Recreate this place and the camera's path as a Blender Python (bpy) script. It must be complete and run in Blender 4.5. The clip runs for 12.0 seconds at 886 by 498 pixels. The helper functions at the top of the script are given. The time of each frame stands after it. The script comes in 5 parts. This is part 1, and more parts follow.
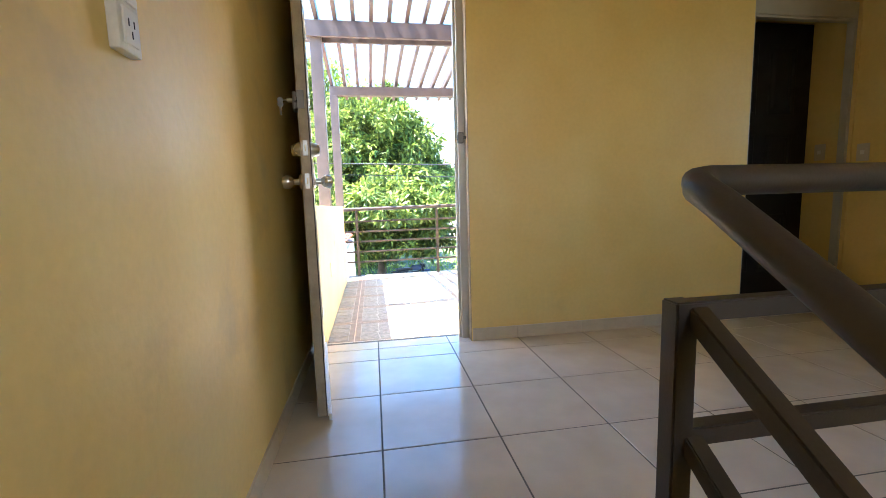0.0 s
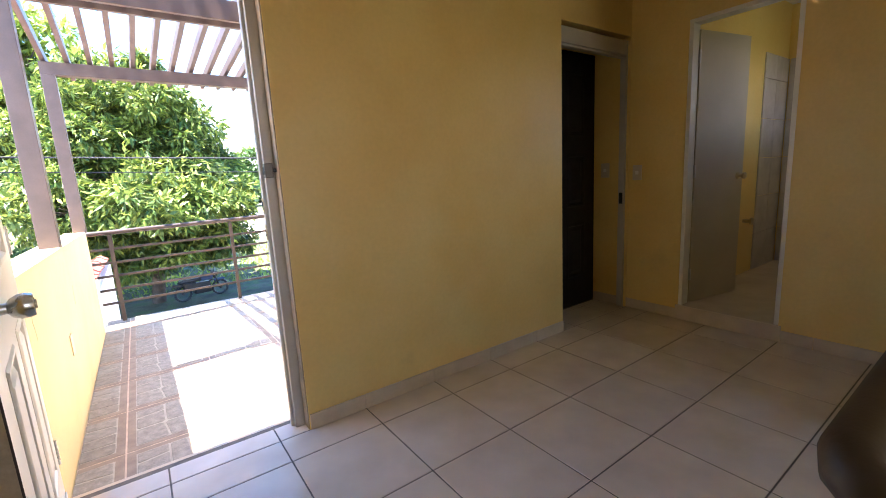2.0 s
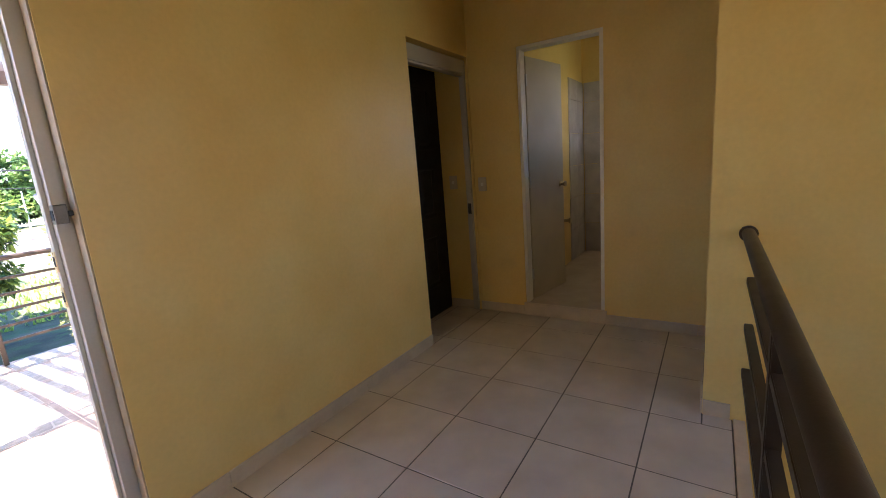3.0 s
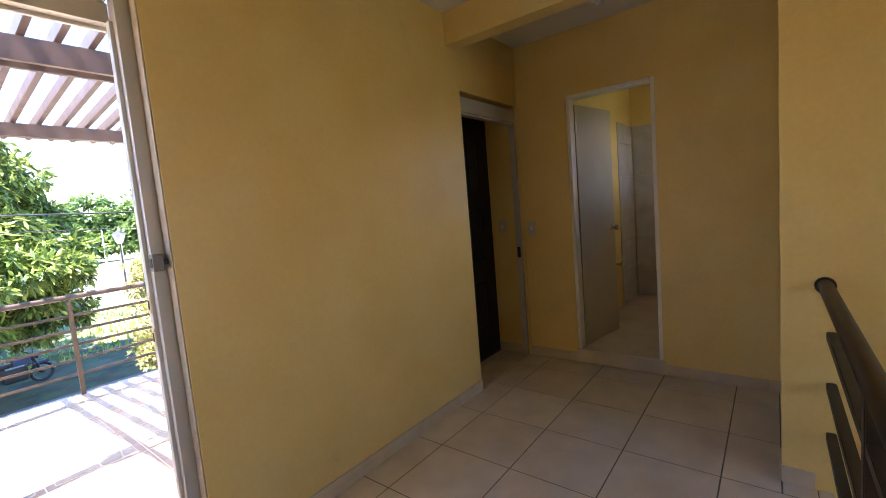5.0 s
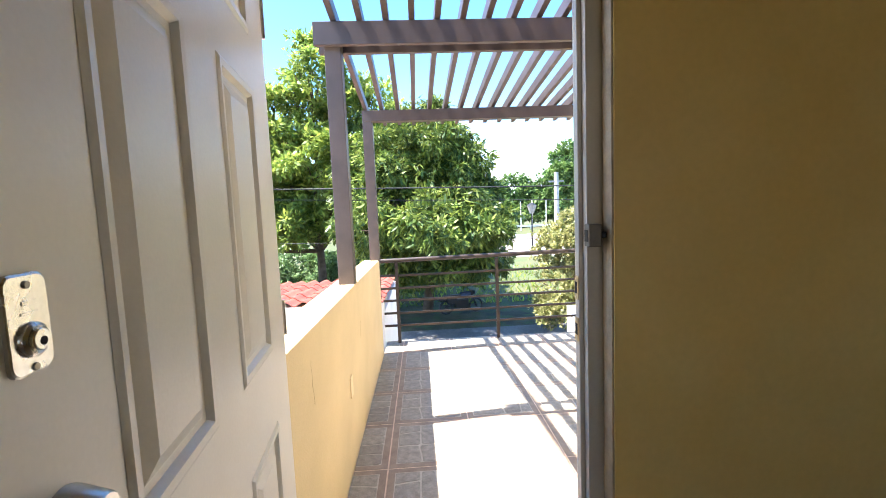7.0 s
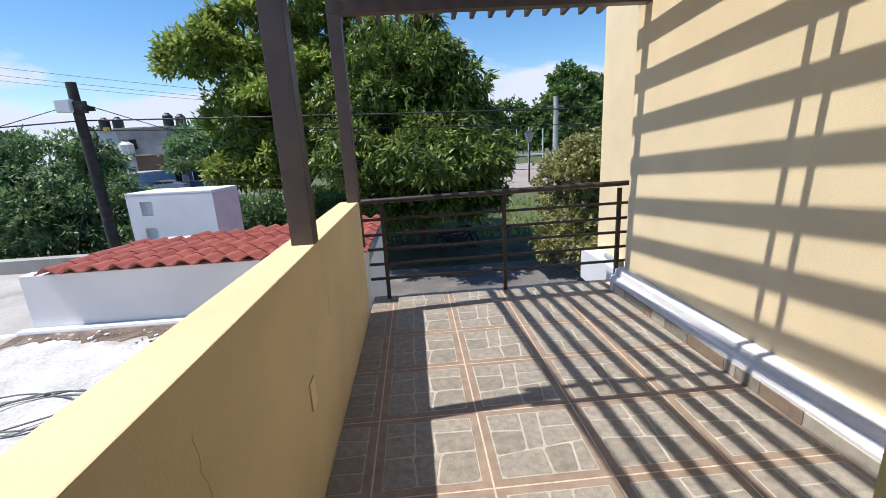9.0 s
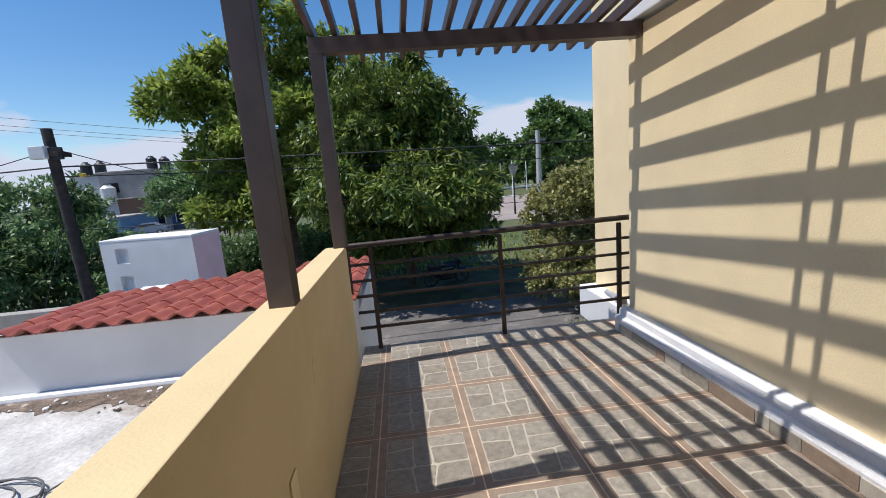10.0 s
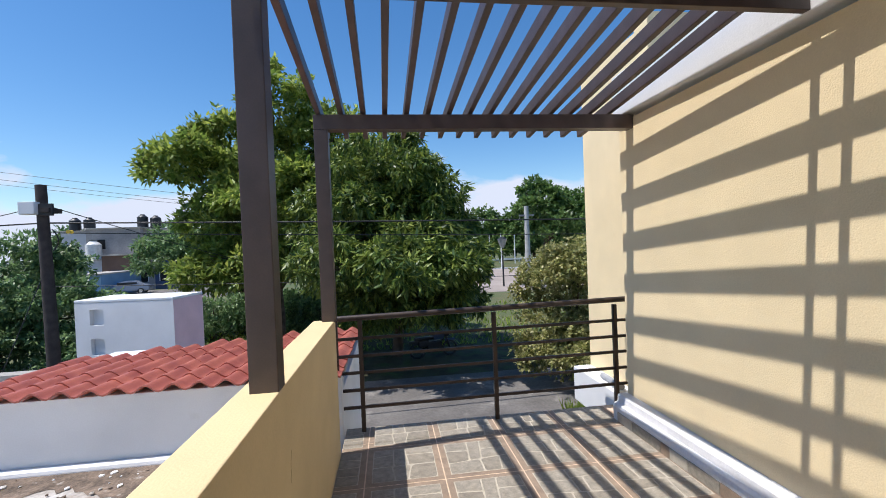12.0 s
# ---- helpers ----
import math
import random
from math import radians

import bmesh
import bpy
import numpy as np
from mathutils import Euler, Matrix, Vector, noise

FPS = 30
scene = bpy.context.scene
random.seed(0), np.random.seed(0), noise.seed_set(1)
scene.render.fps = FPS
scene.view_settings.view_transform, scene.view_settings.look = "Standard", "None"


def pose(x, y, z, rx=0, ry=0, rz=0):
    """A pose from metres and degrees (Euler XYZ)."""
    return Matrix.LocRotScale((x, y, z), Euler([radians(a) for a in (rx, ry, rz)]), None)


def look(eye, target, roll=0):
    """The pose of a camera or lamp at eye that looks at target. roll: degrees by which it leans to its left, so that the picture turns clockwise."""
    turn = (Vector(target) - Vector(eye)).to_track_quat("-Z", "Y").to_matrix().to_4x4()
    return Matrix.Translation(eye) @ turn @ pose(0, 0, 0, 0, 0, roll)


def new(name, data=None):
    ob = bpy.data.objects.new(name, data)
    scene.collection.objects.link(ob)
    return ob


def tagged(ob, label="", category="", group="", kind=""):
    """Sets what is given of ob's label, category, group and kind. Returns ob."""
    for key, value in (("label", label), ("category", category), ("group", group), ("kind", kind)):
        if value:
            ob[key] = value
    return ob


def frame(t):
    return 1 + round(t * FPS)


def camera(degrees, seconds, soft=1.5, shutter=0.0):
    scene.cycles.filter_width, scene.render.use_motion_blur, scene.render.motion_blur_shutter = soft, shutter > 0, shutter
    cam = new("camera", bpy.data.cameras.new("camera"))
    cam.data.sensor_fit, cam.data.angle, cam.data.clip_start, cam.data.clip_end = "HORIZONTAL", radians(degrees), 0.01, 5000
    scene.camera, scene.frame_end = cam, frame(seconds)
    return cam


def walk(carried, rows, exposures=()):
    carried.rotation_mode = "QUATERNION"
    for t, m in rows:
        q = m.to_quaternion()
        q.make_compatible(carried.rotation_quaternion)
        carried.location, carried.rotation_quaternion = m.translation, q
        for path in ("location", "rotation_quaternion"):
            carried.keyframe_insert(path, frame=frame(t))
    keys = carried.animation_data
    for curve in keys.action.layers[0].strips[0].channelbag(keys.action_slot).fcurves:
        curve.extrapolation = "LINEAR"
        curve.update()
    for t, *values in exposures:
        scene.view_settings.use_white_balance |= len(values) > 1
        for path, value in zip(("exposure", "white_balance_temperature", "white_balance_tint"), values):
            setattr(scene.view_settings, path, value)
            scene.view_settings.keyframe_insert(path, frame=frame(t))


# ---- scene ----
cam = camera(92.5, 12.0, soft=0.9)
PATH = [
    (0, (0.39, 0.061, 0.898), (0.707, 2.021, 0.658), -1.6),
    (0.5, (0.39, 0.193, 0.927), (0.862, 2.118, 0.662), -2.9),
    (1, (0.36, 0.356, 1.035), (1.152, 2.166, 0.721), -2.5),
    (1.5, (0.389, 0.498, 1.056), (1.391, 2.199, 0.734), -2.1),
    (2, (0.436, 0.626, 1.196), (1.575, 2.233, 0.85), -3.1),
    (2.5, (0.441, 0.739, 1.207), (1.881, 2.078, 0.841), -3.4),
    (3, (0.429, 0.841, 1.31), (2.078, 1.906, 0.925), -4.6),
    (3.2, (0.416, 0.868, 1.322), (2.081, 1.904, 0.931), -4.5),
    (4.8, (0.378, 0.859, 1.361), (2.009, 1.995, 1.14), -4.8),
    (5, (0.365, 0.867, 1.362), (1.93, 2.097, 1.171), -4.8),
    (5.5, (0.36, 0.925, 1.358), (1.451, 2.596, 1.231), -5.3),
    (6, (0.446, 1.048, 1.353), (0.874, 2.999, 1.249), -3.5),
    (6.5, (0.465, 1.251, 1.334), (0.629, 3.24, 1.208), -2.7),
    (7, (0.457, 1.484, 1.337), (0.557, 3.474, 1.156), -2.3),
    (7.2, (0.461, 1.57, 1.331), (0.555, 3.559, 1.142), -2.1),
    (8.8, (0.497, 2.33, 1.309), (0.607, 4.271, 0.841), -2.9),
    (9, (0.488, 2.404, 1.306), (0.597, 4.338, 0.808), -3.2),
    (9.5, (0.474, 2.554, 1.285), (0.635, 4.473, 0.747), -4.9),
    (10, (0.458, 2.669, 1.348), (0.637, 4.63, 0.998), -4.7),
    (10.5, (0.443, 2.713, 1.388), (0.641, 4.697, 1.228), -3.9),
    (11, (0.439, 2.741, 1.398), (0.655, 4.727, 1.313), -3.3),
    (11.5, (0.427, 2.742, 1.408), (0.656, 4.729, 1.36), -2.6),
    (12, (0.417, 2.753, 1.398), (0.674, 4.736, 1.368), -2.3),
]
EXPOSURES = [(0, 3.80, 6500, 10), (1.0, 3.74, 6550, 14), (2.0, 3.42, 6600, 20), (3.0, 3.42, 6600, 22), (5.0, 3.42, 6600, 22), (5.5, 3.08, 6600, 20), (6.0, 3.08, 6550, 16), (6.5, 2.88, 6500, 13),
             (7.2, 2.1, 6500, 12), (8.0, 0.85, 6450, 12), (8.8, 0.42, 6350, 13), (9.0, 0.34, 6350, 12), (9.5, 0.05, 6350, 12), (10.0, 0.04, 6350, 12), (10.5, 0.15, 6350, 12), (11.0, 0.24, 6350, 12), (12.0, 0.27, 6350, 12)]
walk(cam, [(t, look(eye, target, roll)) for t, eye, target, roll in PATH], EXPOSURES)

# ---- daylight ----
SUN = Vector((0.471, 0.053, -1.0)).normalized()
world = bpy.data.worlds.new("world")
scene.world = world
world.use_nodes = True
wn, wl = world.node_tree.nodes, world.node_tree.links
sky = wn.new("ShaderNodeTexSky")
sky.sky_type, sky.sun_disc = "NISHITA", False
sky.sun_elevation = math.asin(-SUN.z)
sky.sun_rotation = math.atan2(-SUN.x, -SUN.y)
sky.air_density, sky.dust_density, sky.ozone_density = 1.0, 0.4, 2.0
# a low bank of fair-weather cloud over the horizon
wtc = wn.new("ShaderNodeTexCoord")
wmap = wn.new("ShaderNodeMapping")
wmap.inputs["Scale"].default_value = (2.2, 2.2, 5.0)
wno = wn.new("ShaderNodeTexNoise")
wno.inputs["Scale"].default_value, wno.inputs["Detail"].default_value = 2.0, 8.0
wsep = wn.new("ShaderNodeSeparateXYZ")
wfall = wn.new("ShaderNodeMapRange")
wfall.inputs[1].default_value, wfall.inputs[2].default_value, wfall.inputs[3].default_value, wfall.inputs[4].default_value = 0.07, 0.22, 0.20, -0.22
wadd = wn.new("ShaderNodeMath")
wadd.operation = "ADD"
wramp = wn.new("ShaderNodeMapRange")
wramp.inputs[1].default_value, wramp.inputs[2].default_value = 0.50, 0.60
wmix = wn.new("ShaderNodeMixRGB")
wmix.inputs[2].default_value = (4.8, 5.2, 6.1, 1)
wl.new(wtc.outputs["Generated"], wmap.inputs[0])
wl.new(wmap.outputs[0], wno.inputs["Vector"])
wl.new(wtc.outputs["Generated"], wsep.inputs[0])
wl.new(wsep.outputs["Z"], wfall.inputs[0])
wl.new(wno.outputs["Fac"], wadd.inputs[0])
wl.new(wfall.outputs[0], wadd.inputs[1])
wl.new(wadd.outputs[0], wramp.inputs[0])
wl.new(wramp.outputs[0], wmix.inputs[0])
wsat = wn.new("ShaderNodeHueSaturation")
wsat.inputs["Saturation"].default_value = 1.3
wl.new(sky.outputs[0], wsat.inputs["Color"])
wl.new(wsat.outputs[0], wmix.inputs[1])
wl.new(wmix.outputs[0], wn["Background"].inputs[0])
wn["Background"].inputs[1].default_value = 0.13
sun = new("sun", bpy.data.lights.new("sun", "SUN"))
sun.data.energy, sun.data.angle, sun.data.color = 4.7, radians(0.55), (1.0, 0.965, 0.91)
sun.matrix_world = look((0, 0, 30), Vector((0, 0, 30)) + SUN)
# added fill light in an assumed, unseen stairwell window, behind the walk's start
stair_sky = new("stair_window_light", bpy.data.lights.new("stair_window_light", "AREA"))
stair_sky.data.shape, stair_sky.data.size, stair_sky.data.size_y = "RECTANGLE", 1.15, 1.15
stair_sky.data.energy, stair_sky.data.color = 0.95, (0.97, 0.98, 1.0)
bath_sky = new("bathroom_window_light", bpy.data.lights.new("bathroom_window_light", "AREA"))
bath_sky.data.shape, bath_sky.data.size, bath_sky.data.size_y = "RECTANGLE", 0.7, 0.6
bath_sky.data.energy, bath_sky.data.color = 0.13, (1.0, 0.98, 0.95)
bath_sky.matrix_world = look((4.95, 0.95, 1.8), (4.95, 2.0, 1.5))
stair_sky.matrix_world = look((1.75, -2.66, 1.5), (1.75, 0, 1.45))

# ---- materials ----
def mat(name, col, rough=0.6, var=0.12, scale=3.0, grain=0.05, gscale=90.0, bump=0.05, metal=0.0, tint=None, spec=0.5, obrand=0.0, stain=None):
    """Colour with broad mottling, fine grain and bump; tint: second colour of the mottling; stain: (colour, threshold, scale)."""
    m = bpy.data.materials.new(name)
    m.use_nodes = True
    n, l = m.node_tree.nodes, m.node_tree.links
    b = n["Principled BSDF"]
    tc = n.new("ShaderNodeNewGeometry")
    n1 = n.new("ShaderNodeTexNoise")
    n1.inputs["Scale"].default_value, n1.inputs["Detail"].default_value = scale, 5
    n2 = n.new("ShaderNodeTexNoise")
    n2.inputs["Scale"].default_value, n2.inputs["Detail"].default_value = gscale, 3
    l.new(tc.outputs["Position"], n1.inputs["Vector"])
    l.new(tc.outputs["Position"], n2.inputs["Vector"])
    r1 = n.new("ShaderNodeMapRange")
    r1.inputs[1].default_value, r1.inputs[2].default_value = 0.3, 0.7
    l.new(n1.outputs["Fac"], r1.inputs[0])
    mix = n.new("ShaderNodeMixRGB")
    c2 = tint if tint else tuple(max(0.0, c * (1 - 2 * var)) for c in col)
    c1 = col if tint else tuple(min(1.0, c * (1 + var * 0.6)) for c in col)
    mix.inputs[1].default_value, mix.inputs[2].default_value = (*c1, 1), (*c2, 1)
    l.new(r1.outputs[0], mix.inputs[0])
    hsv = n.new("ShaderNodeHueSaturation")
    r2 = n.new("ShaderNodeMapRange")
    r2.inputs[1].default_value, r2.inputs[2].default_value = 0.25, 0.75
    r2.inputs[3].default_value, r2.inputs[4].default_value = 1 - grain, 1 + grain
    l.new(n2.outputs["Fac"], r2.inputs[0])
    last = r2.outputs[0]
    if obrand:
        oi = n.new("ShaderNodeObjectInfo")
        r3 = n.new("ShaderNodeMapRange")
        r3.inputs[3].default_value, r3.inputs[4].default_value = 1 - obrand, 1 + obrand
        l.new(oi.outputs["Random"], r3.inputs[0])
        mu = n.new("ShaderNodeMath")
        mu.operation = "MULTIPLY"
        l.new(last, mu.inputs[0])
        l.new(r3.outputs[0], mu.inputs[1])
        last = mu.outputs[0]
    l.new(last, hsv.inputs["Value"])
    colour = mix.outputs[0]
    if stain:
        n3 = n.new("ShaderNodeTexNoise")
        n3.inputs["Scale"].default_value, n3.inputs["Detail"].default_value = stain[2], 7
        l.new(tc.outputs["Position"], n3.inputs["Vector"])
        r4 = n.new("ShaderNodeMapRange")
        r4.inputs[1].default_value, r4.inputs[2].default_value = stain[1], stain[1] + 0.12
        l.new(n3.outputs["Fac"], r4.inputs[0])
        mx = n.new("ShaderNodeMixRGB")
        mx.inputs[2].default_value = (*stain[0], 1)
        l.new(r4.outputs[0], mx.inputs[0])
        l.new(colour, mx.inputs[1])
        colour = mx.outputs[0]
    l.new(colour, hsv.inputs["Color"])
    l.new(hsv.outputs[0], b.inputs["Base Color"])
    rr = n.new("ShaderNodeMapRange")
    rr.inputs[3].default_value, rr.inputs[4].default_value = max(0.02, rough * 0.85), min(1, rough * 1.15)
    l.new(n1.outputs["Fac"], rr.inputs[0])
    l.new(rr.outputs[0], b.inputs["Roughness"])
    b.inputs["Metallic"].default_value = metal
    b.inputs["Specular IOR Level"].default_value = spec
    if bump:
        bp = n.new("ShaderNodeBump")
        bp.inputs["Strength"].default_value, bp.inputs["Distance"].default_value = bump, 0.01
        l.new(n2.outputs["Fac"], bp.inputs["Height"])
        l.new(bp.outputs[0], b.inputs["Normal"])
    return m


YELLOW = mat("yellow_wall_paint", (0.785, 0.585, 0.22), 0.45, 0.05, 2.5, 0.03, 45, 0.09, tint=(0.755, 0.52, 0.165), stain=((0.70, 0.51, 0.19), 0.635, 3.1))
YELLOW_WORN = mat("worn_yellow_wall_paint", (0.785, 0.585, 0.22), 0.45, 0.05, 2.5, 0.03, 45, 0.09, tint=(0.755, 0.52, 0.165), stain=((0.60, 0.43, 0.17), 0.60, 2.6))
CREAM = mat("cream_outdoor_paint", (0.84, 0.68, 0.42), 0.75, 0.04, 2.0, 0.035, 120, 0.25, stain=((0.70, 0.53, 0.28), 0.72, 3))
PARAPET = mat("parapet_paint", (0.70, 0.55, 0.305), 0.7, 0.05, 2.0, 0.03, 110, 0.2, stain=((0.58, 0.42, 0.22), 0.7, 4))
WHITE = mat("white_paint", (0.76, 0.76, 0.76), 0.6, 0.04, 2.0, 0.03, 90, 0.15, stain=((0.62, 0.61, 0.58), 0.68, 3))
CEILING = mat("ceiling_paint", (0.74, 0.70, 0.62), 0.8, 0.04, 2.0, 0.02, 90, 0.1)
FRAME = mat("door_frame_enamel", (0.50, 0.455, 0.39), 0.38, 0.05, 5, 0.03, 120, 0.04, stain=((0.42, 0.35, 0.28), 0.72, 18))
LEAF = mat("door_leaf_enamel", (0.78, 0.74, 0.66), 0.32, 0.03, 4, 0.02, 150, 0.03)
# grime of the leaf's edge; also darkens the plaster edge for its shade
EDGE = mat("edge_grime_and_shade", (0.40, 0.31, 0.20), 0.5, 0.15, 14, 0.08, 120, 0.1, stain=((0.36, 0.28, 0.2), 0.62, 12))
GREYDOOR = mat("grey_door_paint", (0.52, 0.45, 0.33), 0.75, 0.04, 4, 0.02, 120, 0.04)
TILE = mat("floor_tile_glaze", (0.69, 0.595, 0.485), 0.14, 0.05, 5, 0.025, 40, 0.01, tint=(0.58, 0.49, 0.39), obrand=0.025)
GROUT = mat("floor_grout", (0.15, 0.13, 0.11), 0.9, 0.15, 20, 0.1, 160, 0.2)
BASE = mat("baseboard_tile", (0.60, 0.485, 0.35), 0.34, 0.07, 7, 0.03, 60, 0.02, obrand=0.04)
RAIL = mat("dark_brown_enamel", (0.042, 0.027, 0.020), 0.48, 0.1, 10, 0.08, 160, 0.05)
PERG = mat("pergola_brown_enamel", (0.085, 0.058, 0.05), 0.42, 0.1, 8, 0.08, 160, 0.06)
STEEL = mat("brushed_steel", (0.62, 0.61, 0.58), 0.28, 0.08, 12, 0.06, 220, 0.03, metal=1.0)
LOCK = mat("tarnished_lock_steel", (0.30, 0.27, 0.24), 0.4, 0.1, 14, 0.08, 200, 0.03, metal=0.9)
# lock steel in a darker tone that includes the shade on the rim lock
DARKSTEEL = mat("shaded_lock_steel", (0.16, 0.14, 0.12), 0.45, 0.1, 14, 0.08, 200, 0.03, metal=0.8)
BRASS = mat("aged_brass", (0.55, 0.46, 0.30), 0.34, 0.15, 20, 0.08, 220, 0.04, metal=1.0)
DARK = mat("dark_recess", (0.012, 0.011, 0.010), 0.8, 0.1, 5, 0.05, 80, 0.0)
PLATE = mat("ivory_plate_plastic", (0.60, 0.52, 0.40), 0.4, 0.03, 6, 0.02, 150, 0.0)
TTILE = mat("terrace_tile_border", (0.29, 0.215, 0.155), 0.55, 0.12, 14, 0.10, 130, 0.15, obrand=0.05)
TJOINT = mat("terrace_tile_joint", (0.66, 0.50, 0.36), 0.8, 0.12, 16, 0.08, 130, 0.1)
TLIGHT = mat("terrace_stone_joint", (0.46, 0.41, 0.33), 0.7, 0.1, 14, 0.08, 130, 0.1)
STONE_A = mat("terrace_stone_grey", (0.31, 0.275, 0.222), 0.55, 0.14, 26, 0.16, 120, 0.3, obrand=0.06)
STONE_B = mat("terrace_stone_olive", (0.27, 0.236, 0.187), 0.55, 0.14, 22, 0.16, 120, 0.3, obrand=0.06)
CONCRETE = mat("concrete", (0.42, 0.39, 0.35), 0.9, 0.15, 1.2, 0.12, 40, 0.4, stain=((0.27, 0.24, 0.21), 0.55, 1.4))
ROOFSLAB = mat("whitewashed_roof_slab", (0.56, 0.54, 0.51), 0.9, 0.14, 3.5, 0.22, 30, 0.8, stain=((0.26, 0.20, 0.15), 0.55, 1.1))
ASPHALT = mat("asphalt_road", (0.155, 0.142, 0.13), 0.9, 0.2, 0.9, 0.2, 14, 0.5, stain=((0.23, 0.21, 0.19), 0.58, 1.7))
GRASS = mat("grass_ground", (0.06, 0.095, 0.025), 0.9, 0.3, 0.5, 0.3, 9, 0.6, tint=(0.11, 0.10, 0.045))
CLAY = mat("red_clay_tile", (0.43, 0.125, 0.08), 0.5, 0.2, 5, 0.08, 80, 0.2, tint=(0.30, 0.075, 0.055), obrand=0.07)
POLEWOOD = mat("tarred_pole_wood", (0.045, 0.035, 0.032), 0.8, 0.2, 6, 0.15, 70, 0.3)
BARK = mat("bark", (0.12, 0.085, 0.06), 0.9, 0.25, 5, 0.2, 40, 0.6)
BLACK = mat("black_plastic", (0.02, 0.02, 0.022), 0.45, 0.1, 5, 0.05, 80, 0.0)


# ---- building helpers ----
def box(bm, x0, x1, y0, y1, z0, z1, bevel=0.0, mi=0):
    r = bmesh.ops.create_cube(bm, size=1.0, matrix=Matrix.LocRotScale(((x0 + x1) / 2, (y0 + y1) / 2, (z0 + z1) / 2), None, (abs(x1 - x0), abs(y1 - y0), abs(z1 - z0))))
    vs = r["verts"]
    fs = {f for v in vs for f in v.link_faces}
    for f in fs:
        f.material_index = mi
    if bevel:
        es = {e for v in vs for e in v.link_edges}
        bmesh.ops.bevel(bm, geom=list(es), offset=bevel, segments=2, profile=0.6, affect="EDGES")
    return bm


def boxes(*specs, bevel=0.0):
    bm = bmesh.new()
    for sp in specs:
        box(bm, *sp, bevel=bevel)
    return bm


def tube(bm, a, b, r, seg=14, r2=None, cap=True):
    a, b = Vector(a), Vector(b)
    d = b - a
    q = Vector((0, 0, 1)).rotation_difference(d)
    bmesh.ops.create_cone(bm, cap_ends=cap, segments=seg, radius1=r, radius2=r if r2 is None else r2, depth=d.length, matrix=Matrix.LocRotScale((a + b) / 2, q, None))
    return bm


def bar(bm, a, b, w, h, bevel=0.002, up=(0, 0, 1)):
    """A straight box section from a to b, w wide and h high."""
    a, b = Vector(a), Vector(b)
    d = (b - a).normalized()
    side = d.cross(Vector(up)).normalized()
    u = side.cross(d)
    m = Matrix((side, d, u)).transposed().to_4x4()
    m.translation = (a + b) / 2
    r = bmesh.ops.create_cube(bm, size=1.0, matrix=m @ Matrix.Diagonal((w, (b - a).length, h, 1)))
    if bevel:
        bmesh.ops.bevel(bm, geom=list({e for v in r["verts"] for e in v.link_edges}), offset=bevel, segments=2, affect="EDGES")
    return bm


def link(name, bm, mats, smooth=False):
    me = bpy.data.meshes.new(name)
    bm.normal_update()
    bm.to_mesh(me)
    bm.free()
    for m in mats if isinstance(mats, (list, tuple)) else [mats]:
        me.materials.append(m)
    if smooth:
        me.polygons.foreach_set("use_smooth", [True] * len(me.polygons))
        me.set_sharp_from_angle(angle=radians(40))
    return new(name, me)


def part(name, bm, material, parent, label="", smooth=False):
    ob = link(name, bm, material, smooth)
    ob.parent = parent
    return tagged(ob, label)


def thing(name, label, category, group="", at=(0, 0, 0), kind=""):
    ob = new(name)
    ob.location = at
    ob.empty_display_size = 0.1
    return tagged(ob, label, category, group, kind)


def swept(name, pts, r, material, res=3):
    """One tube along the points, as a mesh object."""
    h = bpy.data.curves.new(name, "CURVE")
    h.dimensions, h.bevel_depth, h.bevel_resolution, h.use_fill_caps = "3D", r, res, True
    sp = h.splines.new("POLY")
    sp.points.add(len(pts) - 1)
    for q, c in zip(sp.points, pts):
        q.co = (*c, 1)
    tmp = new("tmp", h)
    me = bpy.data.meshes.new_from_object(tmp.evaluated_get(bpy.context.evaluated_depsgraph_get()))
    bpy.data.objects.remove(tmp)
    me.materials.clear()
    me.materials.append(material)
    me.polygons.foreach_set("use_smooth", [True] * len(me.polygons))
    return new(name, me)


def structure(name, bm, material, label, category, smooth=False):
    return tagged(link(name, bm, material, smooth), label, category, kind="structure")


# ---- the house: walls, floors, ceilings ----
NW, NO = 2.58, 2.757            # north wall, inner and outer face
WX, PX, EX = 0.0, 2.686, 3.71  # west wall, stairwell pier, east wall
CZ = 2.63                      # ceiling
DX0, DX1, DZ = 0.005, 0.968, 2.21   # terrace door opening
OX0, OX1, OZ = 2.875, 3.700, 2.16   # dark room's opening
RY = 0.70                      # guard rail line
structure("wall_west", boxes((-0.2, WX, -2.6, NO, -2.4, 2.85)), YELLOW_WORN, "yellow painted plaster wall with faint stains", "wall")
structure("wall_north", boxes((WX, DX0, NW, NO, -0.3, 2.85), (DX0, DX1, NW, NO, DZ, 2.85), (DX1, OX0, NW, NO, -0.3, 2.85),
          (OX0, OX1, NW, NO, OZ, 2.85), (OX1, 5.4, NW, NO, -0.3, 2.85)), YELLOW, "yellow painted wall between landing and terrace", "wall")
structure("wall_east", boxes((EX, EX + 0.12, 2.155, NW, -0.3, 2.85), (EX, EX + 0.12, 1.515, 2.155, 2.155, 2.85), (EX, EX + 0.12, 0.2, 1.515, -0.3, 2.85)), YELLOW,
          "yellow painted wall with the bathroom doorway", "wall")
structure("wall_pier", boxes((PX, PX + 0.15, -2.6, 0.845, -2.4, 2.85)), YELLOW, "yellow painted wall beside the stairwell", "wall")
